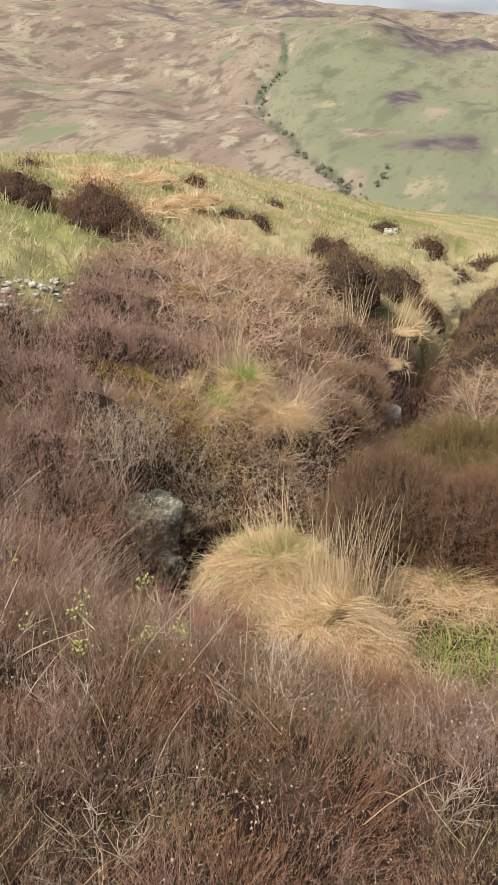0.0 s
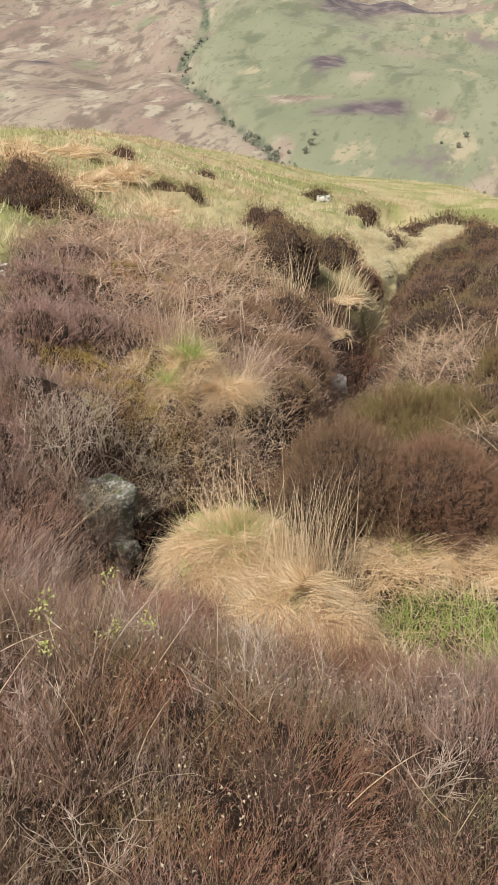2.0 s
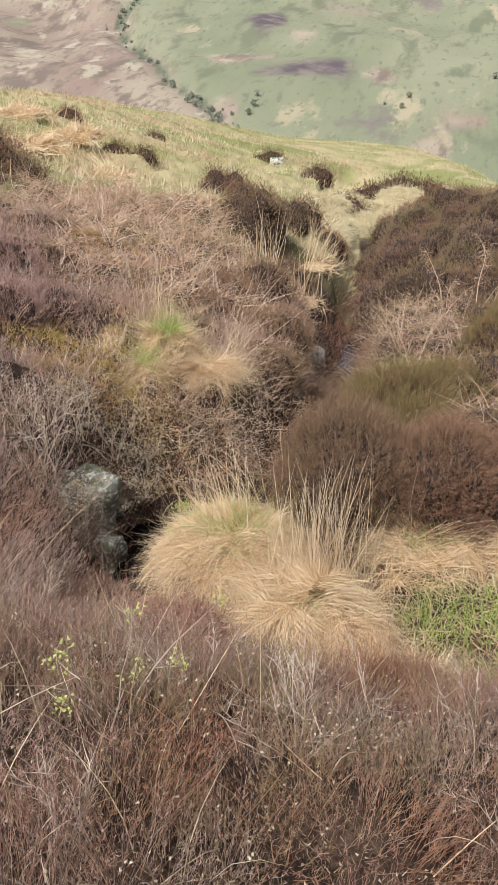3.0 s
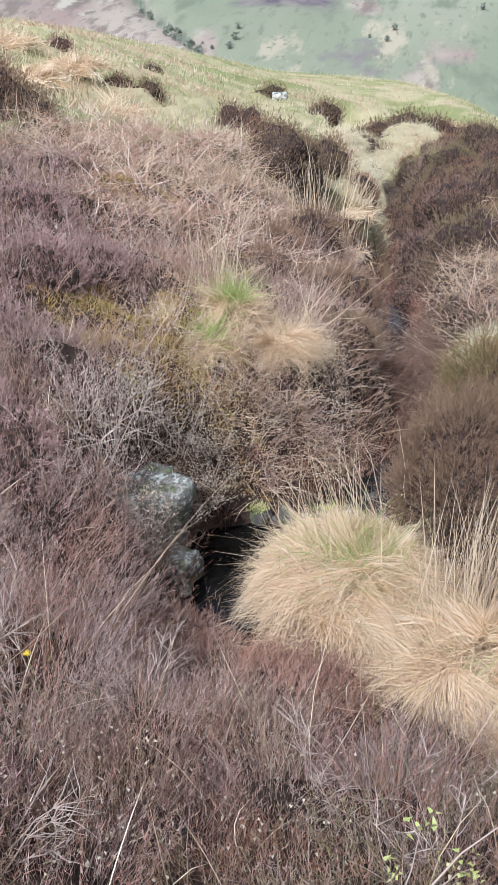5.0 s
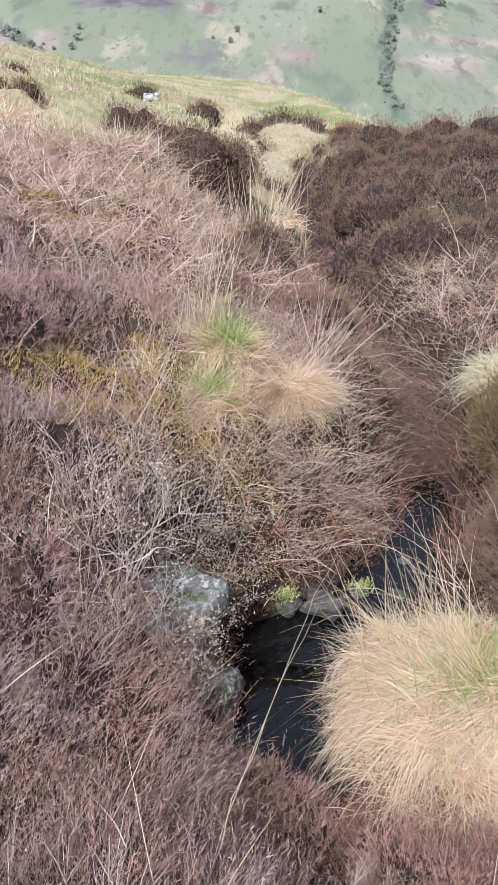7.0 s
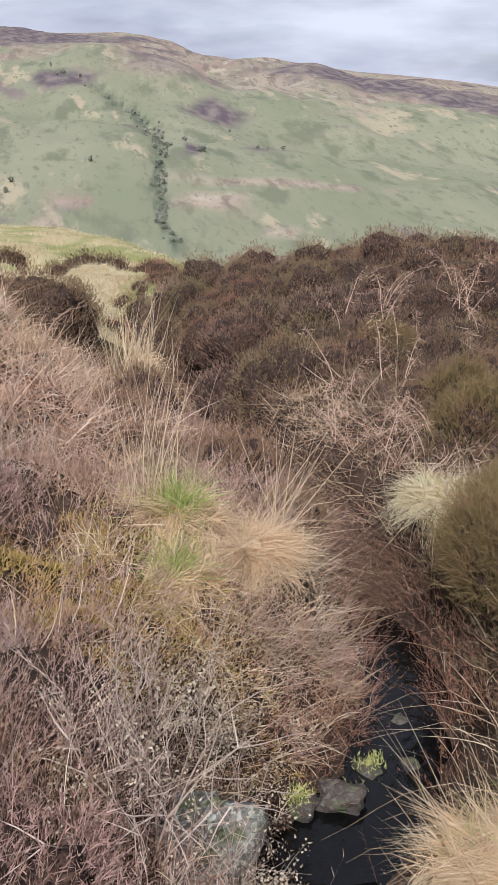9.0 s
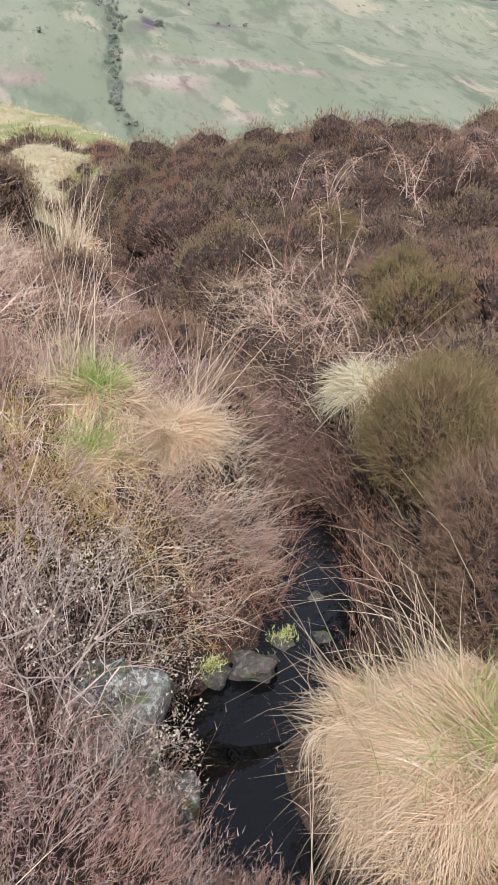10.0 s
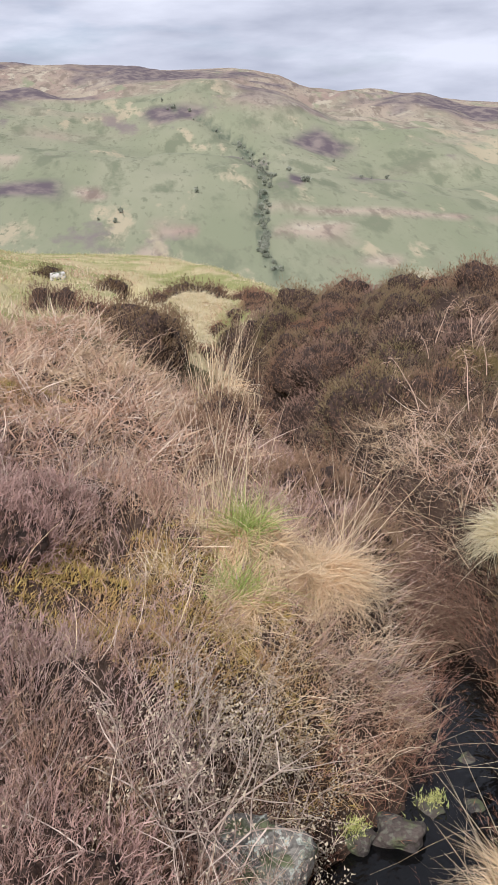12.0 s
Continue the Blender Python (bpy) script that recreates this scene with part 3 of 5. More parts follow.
def scatter(seed, count, x0, x1, y0, y1, density, clear=0.02):
    """Random places in a rectangle, thinned by density(x, y) between 0 and 1, clear of the stream; with their ground height."""
    rs = np.random.RandomState(seed)
    x, y = rs.uniform(x0, x1, count), rs.uniform(y0, y1, count)
    d, bed, half = gully(x, y)
    keep = (rs.uniform(size=count) < density(x, y)) & (d > half + clear)
    x, y = x[keep], y[keep]
    return rs, np.stack([x, y, ground_height(x, y)], 1)


def slope_up(p, amount=0.5):
    """Upright directions that lean out from a slope."""
    e = 0.06
    gx = (ground_height(p[:, 0] + e, p[:, 1]) - ground_height(p[:, 0] - e, p[:, 1])) / (2 * e)
    gy = (ground_height(p[:, 0], p[:, 1] + e) - ground_height(p[:, 0], p[:, 1] - e)) / (2 * e)
    g = np.clip(np.stack([-gx, -gy, np.zeros(len(p))], 1), -1.2, 1.2) * amount
    g[:, 2] = 1
    return g


def shoots(rs, base, high, width, spread=0.35, fan=3, segs=2, droop=0.1):
    """Each place sends up a few shoots that fan out."""
    b = np.repeat(base, fan, 0)
    n = len(b)
    b = b + rs.normal(scale=0.012, size=(n, 3)) * (1, 1, 0.3) - np.array((0, 0, 0.01))
    way = np.repeat(slope_up(base), fan, 0) + rs.normal(scale=spread, size=(n, 3)) * (1, 1, 0.4)
    h = np.repeat(np.broadcast_to(high, (len(base),)), fan) * rs.uniform(0.6, 1.15, n)
    sag = rs.normal(scale=0.13, size=(n, 3)) - np.array((0, 0, droop))
    return blades(rs, b, way, h, width * rs.uniform(0.7, 1.3, n), sag, segs)


def heather_high(x, y, base=0.2):
    return base * (1 + 0.45 * wobble(x, y, 0.42, 31) + 0.34 * wobble(x, y, 0.13, 32))


tagged(part("ground", ground_sheet(), GROUND), "peaty moorland hillside falling to a valley and green and brown moor beyond", "ground", kind="structure")


def stream():
    """A ribbon of water along the bed."""
    pts = []
    for (x0, y0, z0, w0), (x1, y1, z1, w1) in zip(GULLY[:-4], GULLY[1:-3]):
        for k in range(8):
            u = k / 8
            pts.append((x0 + u * (x1 - x0), y0 + u * (y1 - y0), z0 + u * (z1 - z0), w0 + u * (w1 - w0)))
    bm, rows = bmesh.new(), []
    for i, (x, y, z, w) in enumerate(pts):
        nx, ny = pts[min(i + 1, len(pts) - 1)][:2]
        px, py = pts[max(i - 1, 0)][:2]
        t = Vector((ny - py, px - nx, 0)).normalized()
        rows.append([bm.verts.new((x + t.x * s, y + t.y * s, z + 0.035)) for s in (-w - 0.1, 0, w + 0.1)])
    for a, b in zip(rows, rows[1:]):
        for k in range(2):
            bm.faces.new((a[k], a[k + 1], b[k + 1], b[k]))
    for f in bm.faces:
        f.smooth = True
    return bm


tagged(part("stream_water", stream(), WATER), "narrow dark peaty stream in a gully", "water", kind="structure")


# ---- carpets of plants ----
def stuff(name, blade_set, material, label, category):
    return tagged(part(name, tri_mesh(name, *blade_set), material), label, category, kind="stuff")


def heather_density(x, y):
    c = np.maximum.reduce([turf_cover(x, y), 0.93 * bracken_cover(x, y), tussock_cover(x, y), 0.8 * moss_cover(x, y), 0.75 * russet_cover(x, y),
                           blot(x, y, 1.0, 2.82, 0.46, 0.34, 20), 0.85 * blot(x, y, 0.46, 2.74, 0.28, 0.17, 20), 0.35 * mound_cover(x, y)])
    return (1 - c) * (0.45 + 0.55 * smooth(-0.7, 0.15, wobble(x, y, 0.3, 37))) * (0.6 + 0.4 * smooth(-0.55, 0.2, wobble(x, y, 0.11, 39)))


# the near banks
def heather_carpet(seed, count, box, density, base, width, side, side_long, spread=0.4, clump=0.16):
    """Heather in domed clumps that lean outward from their middles, with darker gaps between them."""
    rs, p = scatter(seed, count, *box, density, 0.13)
    d, ox, oy, pick = clumps(p[:, 0], p[:, 1], clump, seed % 7)
    keep = rs.uniform(size=len(p)) < np.clip(1.6 - 1.5 * d, 0.08, 1)
    p, d, ox, oy, pick = p[keep], d[keep], ox[keep], oy[keep], pick[keep]
    n = len(p)
    way = slope_up(p) + rs.normal(scale=spread, size=(n, 3)) * (1, 1, 0.4) + 0.8 * np.stack([ox, oy, 0 * ox], 1)
    hi = heather_high(p[:, 0], p[:, 1], base) * rs.uniform(0.65, 1.12, n) * (1.4 - 1.05 * np.clip(d, 0, 1) ** 1.3) * (0.6 + 0.8 * pick)
    sprig_set = sprigs(rs, p - np.array((0, 0, 0.02)), way, np.clip(hi, 0.03, 1), width, side, side_long)
    tone = np.mod(pick * 7.31 + rs.normal(scale=0.05, size=n), 1.0)
    return (*sprig_set, np.concatenate([np.repeat(tone, 5), np.repeat(tone, 3 * side)]))


stuff("heather_foreground", heather_carpet(101, 125000, (-2.1, 1.8, 0.8, 3.6), heather_density, 0.155, 0.0021, 8, 0.018, 0.25, 0.17), HEATHER, "purple-brown winter heather covering the near bank", "heather")
stuff("heather_left_bank", heather_carpet(102, 34000, (-2.6, 1.4, 4.9, 8.4), lambda x, y: heather_density(x, y) * (x < gully_x(y)), 0.16, 0.0044, 7, 0.03, 0.35, 0.22), HEATHER_PURPLE,
      "purple-grey winter heather on the bank above the stream", "heather")
stuff("heather_stream_bank", heather_carpet(108, 40000, (-2.4, 0.4, 3.4, 4.95), lambda x, y: heather_density(x, y) * (x < gully_x(y)), 0.16, 0.0025, 9, 0.022, 0.35, 0.18), HEATHER_PURPLE,
      "purple-brown winter heather beside the boulder", "heather")
stuff("heather_right_bank", heather_carpet(103, 150000, (0.5, 12.0, 3.2, 20.0), lambda x, y: heather_density(x, y) * (x > gully_x(y)) * np.clip(smooth(17, 6, np.hypot(x, y - 2)), 0.15, 1), 0.085, 0.0075, 5, 0.03, 0.35, 0.3), HEATHER_DARK,
      "dark brown and olive heather covering a rounded bank", "heather")
stuff("heather_near_right_bank", heather_carpet(112, 34000, (0.9, 4.0, 4.2, 8.6), lambda x, y: heather_density(x, y) * (x > gully_x(y)), 0.13, 0.0042, 7, 0.026, 0.3, 0.24), HEATHER_DARK,
      "brown and olive heather in clumps above the stream", "heather")
stuff("heather_outskirts", heather_carpet(109, 15000, (-7, 7, -6, 5), lambda x, y: heather_density(x, y) * ((x < -2.0) | (x > 1.8) | (y < 0.6)) * (np.hypot(x, y) < 7), 0.16, 0.012, 5, 0.06), HEATHER,
      "winter heather spreading over the hillside round about", "heather")
stuff("russet_heather", heather_carpet(104, 30000, (-1.5, 0.3, 1.9, 4.1), russet_cover, 0.18, 0.0021, 9, 0.019, 0.3, 0.15), RUSSET, "russet-pink dry heather and bilberry shoots beside the stream", "heather")


# dry grass and bleached heather tangled over the mound
rs, p = scatter(105, 46000, -0.9, 1.1, 4.2, 6.8, lambda x, y: mound_cover(x, y) * (1 - 0.75 * moss_cover(x, y)) * (0.15 + 0.85 * smooth(-0.3, 0.4, wobble(x, y, 0.28, 44))), 0.12)
n = len(p)
stuff("mound_dry_grass", blades(rs, p, slope_up(p) * 0.6 + rs.normal(scale=0.6, size=(n, 3)), rs.uniform(0.05, 0.17, n), 0.0032, rs.normal(scale=0.45, size=(n, 3)) - np.array((0, 0, 0.25)), 3), BRACKEN,
      "tangled pinkish dry grass over a mound", "grass")
rs, p = scatter(107, 22000, -0.6, 0.9, 4.4, 5.9, lambda x, y: blot(x, y, 0.08, 5.0, 0.55, 0.45, 27) * smooth(-0.5, 0.3, wobble(x, y, 0.2, 46)), 0.12)
n = len(p)
stuff("mound_pale_grass", blades(rs, p, slope_up(p) * 0.5 + rs.normal(scale=0.5, size=(n, 3)), rs.uniform(0.06, 0.2, n), 0.0024, rs.normal(scale=0.4, size=(n, 3)) - np.array((0, 0, 0.3)), 3), STRAW,
      "fine bleached grass over a mound", "grass")
# growth that hangs over the stream's edge
rs, p = scatter(106, 40000, -0.9, 2.7, 3.2, 9.8, lambda x, y: smooth(0.30, 0.12, gully(x, y)[0] - gully(x, y)[2]) * (1 - 0.8 * tussock_cover(x, y)) * (1 - 0.95 * ((x > -0.3) & (y < 4.25))) * (wobble(x, y, 0.3, 38) > -0.25))
n = len(p)
e = 0.05
dx = (gully(p[:, 0] + e, p[:, 1])[0] - gully(p[:, 0] - e, p[:, 1])[0]) / (2 * e)
dy = (gully(p[:, 0], p[:, 1] + e)[0] - gully(p[:, 0], p[:, 1] - e)[0]) / (2 * e)
stuff("stream_edge_heather", sprigs(rs, p, np.stack([-0.3 * dx, -0.3 * dy, np.full(n, 0.9)], 1) + rs.normal(scale=0.3, size=(n, 3)), rs.uniform(0.1, 0.26, n), 0.0027, 8, 0.026, 0.2), HEATHER,
      "straggling heather leaning over the stream", "heather")


# twigs that meet over the narrow part of the stream
rs, p = scatter(113, 10000, 0.95, 2.0, 5.3, 6.75, lambda x, y: smooth(0.30, 0.10, gully(x, y)[0] - gully(x, y)[2]))
n = len(p)
dx = (gully(p[:, 0] + e, p[:, 1])[0] - gully(p[:, 0] - e, p[:, 1])[0]) / (2 * e)
dy = (gully(p[:, 0], p[:, 1] + e)[0] - gully(p[:, 0], p[:, 1] - e)[0]) / (2 * e)
over = sprigs(rs, p, np.stack([-0.9 * dx, -0.9 * dy, np.full(n, 0.75)], 1) + rs.normal(scale=0.3, size=(n, 3)), rs.uniform(0.15, 0.34, n), 0.003, 8, 0.028, 0.2)
stuff("overhanging_heather", over, HEATHER_DARK, "dark heather meeting over the narrow stream", "heather")


# dead bracken, lying and tangled
def bracken_set(seed, count, box, density, long=0.3, wide=0.006):
    rs, p = scatter(seed, count, *box, density)
    n = len(p)
    way = slope_up(p) * 0.6 + rs.normal(scale=0.7, size=(n, 3)) * (1, 1, 0.35)
    sag = rs.normal(scale=0.5, size=(n, 3)) - np.array((0, 0, 0.3))
    return blades(rs, p + np.array((0, 0, 0.03)), way, long * rs.uniform(0.4, 1.3, n), wide * rs.uniform(0.5, 1.4, n), sag, 4)


stuff("dead_bracken_slope", bracken_set(110, 34000, (-1.6, 1.5, 5.8, 10.6), lambda x, y: bracken_cover(x, y) * smooth(-0.6, 0.2, wobble(x, y, 0.33, 47)), 0.22, 0.006), BRACKEN, "tangled pale brown dead bracken on a slope", "bracken")
stuff("dead_bracken_right_bank", bracken_set(111, 19000, (1.0, 3.4, 4.0, 8.4), lambda x, y: bracken_cover(x, y) * (x > gully_x(y)) * smooth(-0.6, 0.25, wobble(x, y, 0.3, 48)), 0.24, 0.0036), BRACKEN, "pinkish dead bracken and dry grass over the stream bank", "bracken")

# hill grass on the brow
rs, p = scatter(120, 85000, -7, 9, 5.5, 24, lambda x, y: turf_cover(x, y) * smooth(26, 8, y) * (np.hypot(x, y) < 24))
n = len(p)
high = 0.13 * (1 + 0.7 * wobble(p[:, 0], p[:, 1], 1.6, 33)) * rs.uniform(0.5, 1.3, n)
stuff("hill_grass", blades(rs, p, slope_up(p) + rs.normal(scale=0.35, size=(n, 3)), np.clip(high, 0.03, 1), 0.009, rs.normal(scale=0.2, size=(n, 3)) - np.array((0, 0, 0.15)), 2), TURF,
      "short green and straw-coloured hill grass on the brow", "grass")
rs, p = scatter(121, 65000, -18, 24, 20, 58, turf_cover)
n = len(p)
stuff("far_hill_grass", blades(rs, p, slope_up(p) + rs.normal(scale=0.35, size=(n, 3)), 0.10 * rs.uniform(0.4, 1.4, n) * (1 + 0.6 * wobble(p[:, 0], p[:, 1], 3.5, 35)), 0.026, rs.normal(scale=0.2, size=(n, 3)), 1), TURF,
      "rough grass running to the edge of the brow", "grass")
# bracken and pale tufts in drifts on the brow
rs, p = scatter(122, 40000, -7, 9, 11, 40, lambda x, y: turf_cover(x, y) * smooth(0.15, 0.6, wobble(x, y, 4.5, 43)))
n = len(p)
stuff("brow_bracken", blades(rs, p, slope_up(p) * 0.6 + rs.normal(scale=0.5, size=(n, 3)), 0.16 * rs.uniform(0.4, 1.4, n), 0.016, rs.normal(scale=0.4, size=(n, 3)), 2), BRACKEN,
      "drifts of dead bracken in the grass of the brow", "bracken")
# moss cushions
rs, p = scatter(130, 190000, -1.1, 0.3, 4.4, 7.8, lambda x, y: moss_cover(x, y) * (0.35 + 0.65 * smooth(-0.5, 0.2, wobble(x, y, 0.17, 45))))
n = len(p)
stuff("golden_moss", blades(rs, p, slope_up(p) + rs.normal(scale=0.5, size=(n, 3)), 0.024 * rs.uniform(0.5, 1.4, n), 0.0045, rs.normal(scale=0.3, size=(n, 3)), 1), MOSS,
      "golden-brown moss on a mound beside the stream", "moss")
# thin dry grass through the heather
rs, p = scatter(131, 2600, -2.0, 1.8, 0.8, 7.0, lambda x, y: 0.3 + 0.7 * (wobble(x, y, 0.9, 34) > 0.2))
n = len(p)
stuff("thin_dry_grass", blades(rs, p, slope_up(p) + rs.normal(scale=0.4, size=(n, 3)), rs.uniform(0.14, 0.34, n), 0.0032, rs.normal(scale=0.25, size=(n, 3)) - np.array((0, 0, 0.25)), 4), STRAW,
      "thin dry grass stems growing through the heather", "grass")
# green grass in front of the tussocks
rs, p = scatter(132, 10500, 0.4, 1.8, 2.4, 3.7, lambda x, y: np.maximum(blot(x, y, 1.02, 2.88, 0.46, 0.30, 20), 0.8 * blot(x, y, 1.02, 3.25, 0.14, 0.1, 20)))
n = len(p)
stuff("fresh_green_grass", blades(rs, p, slope_up(p) + rs.normal(scale=0.35, size=(n, 3)), rs.uniform(0.05, 0.15, n), 0.0042, rs.normal(scale=0.25, size=(n, 3)) - np.array((0, 0, 0.2)), 3), FRESH,
      "fresh green grass in front of dry tussocks", "grass")


rs, p = scatter(133, 5200, 0.4, 1.8, 2.4, 3.7, lambda x, y: 0.6 * blot(x, y, 1.02, 2.9, 0.55, 0.38, 28))
n = len(p)
stuff("flattened_dry_grass", blades(rs, p, slope_up(p) * 0.25 + rs.normal(scale=0.6, size=(n, 3)) * (1, 1, 0.3), rs.uniform(0.08, 0.22, n), 0.0034, rs.normal(scale=0.3, size=(n, 3)) - np.array((0, 0, 0.1)), 3), STRAW,
      "flattened dry grass among fresh green blades", "grass")


# ---- grass tussocks ----
def stalk_parts(rs, ob, count, radius, at, up, lean, long, wide, fan=0.15):
    """Tall stalks, each a piece of its own, on six shared shapes."""
    shapes = []
    for _ in range(6):
        v, t, a = blades(rs, np.zeros((1, 3)), np.array([[0, 0, 1.0]]), long, wide * 1.6, np.array([[rs.normal(scale=0.1), rs.normal(scale=0.1), -0.04]]), 5)
        shapes.append(tri_mesh("stalk", v, t, a))
    for k in range(count):
        o = part("stalk", shapes[k % 6], STRAW, ob)
        x, y, z = rs.normal(scale=radius * 0.26, size=3) * (1.3, 0.7, 0.1)
        tip = Vector((lean[0] + rs.normal(scale=fan), lean[1] + rs.normal(scale=fan), 1.0))
        o.matrix_basis = Matrix.Translation((at[0] + x, at[1] + y, up + z)) @ tip.to_track_quat("Z", "Y").to_matrix().to_4x4() @ pose(0, 0, 0, 0, 0, rs.uniform(0, 360)) @ Matrix.Scale(rs.uniform(0.55, 1.15), 4)


def tussock(seed, at, radius, label, count=1800, long=0.42, green=120, stalks=0, stalk_long=0.6, wide=0.0034, droop=0.75, stalk_at=(0, 0.1), stalk_lean=(0, 0), group="grass tussocks", thick=0.5, name="grass_tussock", material=TUSSOCK_STRAW, fan=0.15):
    rs = np.random.RandomState(seed)
    x, y = at
    ob = thing(name, (x, y, height(x, y)), label, "grass tussock", group)
    body = part("thatch", lumpy(rs, radius * 0.74, radius * 0.74, radius * thick * 0.8, 0.16), THATCH, ob, "matted dead grass base")
    body.location.z = 0.02
    locks = max(40, count // 30)
    a, u = rs.uniform(0, 6.283, locks), np.sqrt(rs.uniform(0, 1, locks))
    out = np.stack([np.cos(a), np.sin(a), 0 * a], 1)
    root = out * (u * radius * 0.9)[:, None] * (1 + 0.12 * np.sin(3 * a + seed))[:, None]
    swirl = 0.85 * wobble(root[:, 0] + x, root[:, 1] + y, radius * 0.9, seed) + rs.normal(scale=0.22, size=locks)
    side = np.stack([-out[:, 1], out[:, 0], 0 * a], 1) * swirl[:, None]
    lean = out * (0.6 - 0.1 * u)[:, None] + side + rs.normal(scale=0.24, size=(locks, 3)) + np.stack([0 * a, 0 * a, 0.42 - 0.6 * u * u], 1)
    turn = -0.3 * out * (u * u)[:, None] + side * 0.5 + rs.normal(scale=0.22, size=(locks, 3)) - np.stack([0 * a, 0 * a, droop * (0.45 + 0.75 * u)], 1) * rs.uniform(0.6, 1.15, locks)[:, None]
    i = rs.randint(0, locks, count)
    base = root[i] + rs.normal(scale=radius * 0.075, size=(count, 3))
    tone = rs.uniform(size=locks)
    v = np.clip(np.hypot(base[:, 0], base[:, 1]) / (radius * 0.95), 0, 1)
    lump = 1 + 0.3 * wobble(base[:, 0] + x, base[:, 1] + y, radius * 0.75, 61)
    base[:, 2] = radius * thick * (1 - v ** 2.6) ** 0.6 * 1.02 * lump
    way, sag = lean[i] + rs.normal(scale=0.10, size=(count, 3)), turn[i] + rs.normal(scale=0.09, size=(count, 3))
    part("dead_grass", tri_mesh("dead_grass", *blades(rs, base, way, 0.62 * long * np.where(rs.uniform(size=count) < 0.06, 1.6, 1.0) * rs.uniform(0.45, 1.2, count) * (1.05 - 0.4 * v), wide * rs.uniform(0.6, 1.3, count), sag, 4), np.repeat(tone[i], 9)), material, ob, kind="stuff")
    n = int(count * 0.7)
    a, u = rs.uniform(0, 6.283, n), np.sqrt(rs.uniform(0.1, 1.35, n))
    base = np.stack([np.cos(a) * u * radius * 0.88, np.sin(a) * u * radius * 0.88, radius * thick * np.clip(1 - u ** 2.6, 0, 1) ** 0.6 * 0.95 + 0.01 - 0.12 * np.clip(u - 1, 0, 1)], 1)
    way = np.stack([np.cos(a) * 0.4, np.sin(a) * 0.4, 0.25 - 0 * a], 1) + rs.normal(scale=0.55, size=(n, 3)) * (1, 1, 0.3)
    part("matted_grass", tri_mesh("matted_grass", *blades(rs, base, way, 0.42 * long * rs.uniform(0.5, 1.2, n), wide * rs.uniform(0.8, 1.5, n), rs.normal(scale=0.3, size=(n, 3)) - np.array((0, 0, 0.35)), 2), np.repeat(rs.uniform(0.1, 0.6, n), 5)), material, ob, kind="stuff")
    if green:
        g = rs.normal(scale=radius * 0.27, size=(green, 3)) * (1, 1, 0.3) + np.array((0, 0, radius * thick * 0.92))
        part("green_growth", tri_mesh("green_growth", *blades(rs, g, rs.normal(scale=0.5, size=(green, 3)) + np.array((0, 0, 1)), long * rs.uniform(0.2, 0.75, green), wide * 1.1,
                                                             rs.normal(scale=0.35, size=(green, 3)) - np.array((0, 0, 0.35)), 3)), GREEN, ob, "fresh green blades", "stuff")
    if stalks:
        if y < 6:
            stalk_parts(rs, ob, stalks, radius, stalk_at, radius * thick * 0.5, stalk_lean, stalk_long, wide, fan)
            return ob
        g = rs.normal(scale=radius * 0.33, size=(stalks, 3)) * (1.2, 0.7, 0.1) + np.array((stalk_at[0], stalk_at[1], radius * thick * 0.5))
        way = rs.normal(scale=0.2, size=(stalks, 3)) + np.array((stalk_lean[0], stalk_lean[1], 1.1))
        part("rush_stand", tri_mesh("rush_stand", *blades(rs, g, way, stalk_long * rs.uniform(0.55, 1.15, stalks), wide * 1.15, rs.normal(scale=0.14, size=(stalks, 3)) - np.array((0, 0, 0.06)), 4)), STRAW, ob, "tall dry upright stalks", "stuff")
    return ob


tussock(201, (0.14, 3.54), 0.37, "large pale dry grass tussock with a green heart overhanging the stream", 10500, 0.38, 520, 44, 0.5, wide=0.002, droop=0.95, stalk_at=(-0.02, 0.24), stalk_lean=(-0.2, 0.35), thick=0.5)
tussock(202, (0.40, 3.02), 0.33, "orange-straw dry grass tussock with tall upright stalks", 8000, 0.40, 30, 250, 0.62, wide=0.0022, droop=1.0, stalk_at=(0.10, 0.24), thick=0.9)
tussock(213, (0.33, 3.22), 0.32, "low matted dry grass between two tussocks", 4200, 0.36, 0, 0, wide=0.0022, droop=0.95, thick=0.4)
tussock(214, (0.05, 3.86), 0.17, "fringe of dry grass hanging over the stream", 1400, 0.32, 40, 12, 0.4, wide=0.002, droop=1.15, thick=0.55, stalk_lean=(-0.4, 0.4))
tussock(215, (0.52, 2.84), 0.22, "straw lying forward from a dry grass tussock", 1300, 0.40, 0, 0, wide=0.0022, droop=0.9, thick=0.3)
tussock(203, (1.02, 3.48), 0.30, "low flattened dry grass tussock with green shoots", 2600, 0.36, 120, 10, 0.4, thick=0.2, wide=0.003)
tussock(204, (1.6, 3.3), 0.30, "low flattened dry grass tussock beside green grass", 2000, 0.34, 60, 0, thick=0.2, wide=0.003)
tussock(205, (0.76, 2.62), 0.24, "flattened straw-coloured grass lying at the front of the tussocks", 1700, 0.36, 10, 0, thick=0.15, wide=0.003)
tussock(206, (-0.04, 5.36), 0.17, "dry grass tuft with bright green shoots and long stalks", 900, 0.36, 420, 46, 0.74, wide=0.0026, stalk_at=(-0.06, 0.10), thick=0.5, fan=0.1)
tussock(207, (0.20, 5.20), 0.17, "soft pale bleached grass tuft on a mound", 3200, 0.38, 0, 36, 0.62, wide=0.0018, droop=0.6, thick=0.42, stalk_at=(0.1, 0.05), stalk_lean=(0.5, 0.1), fan=0.3)
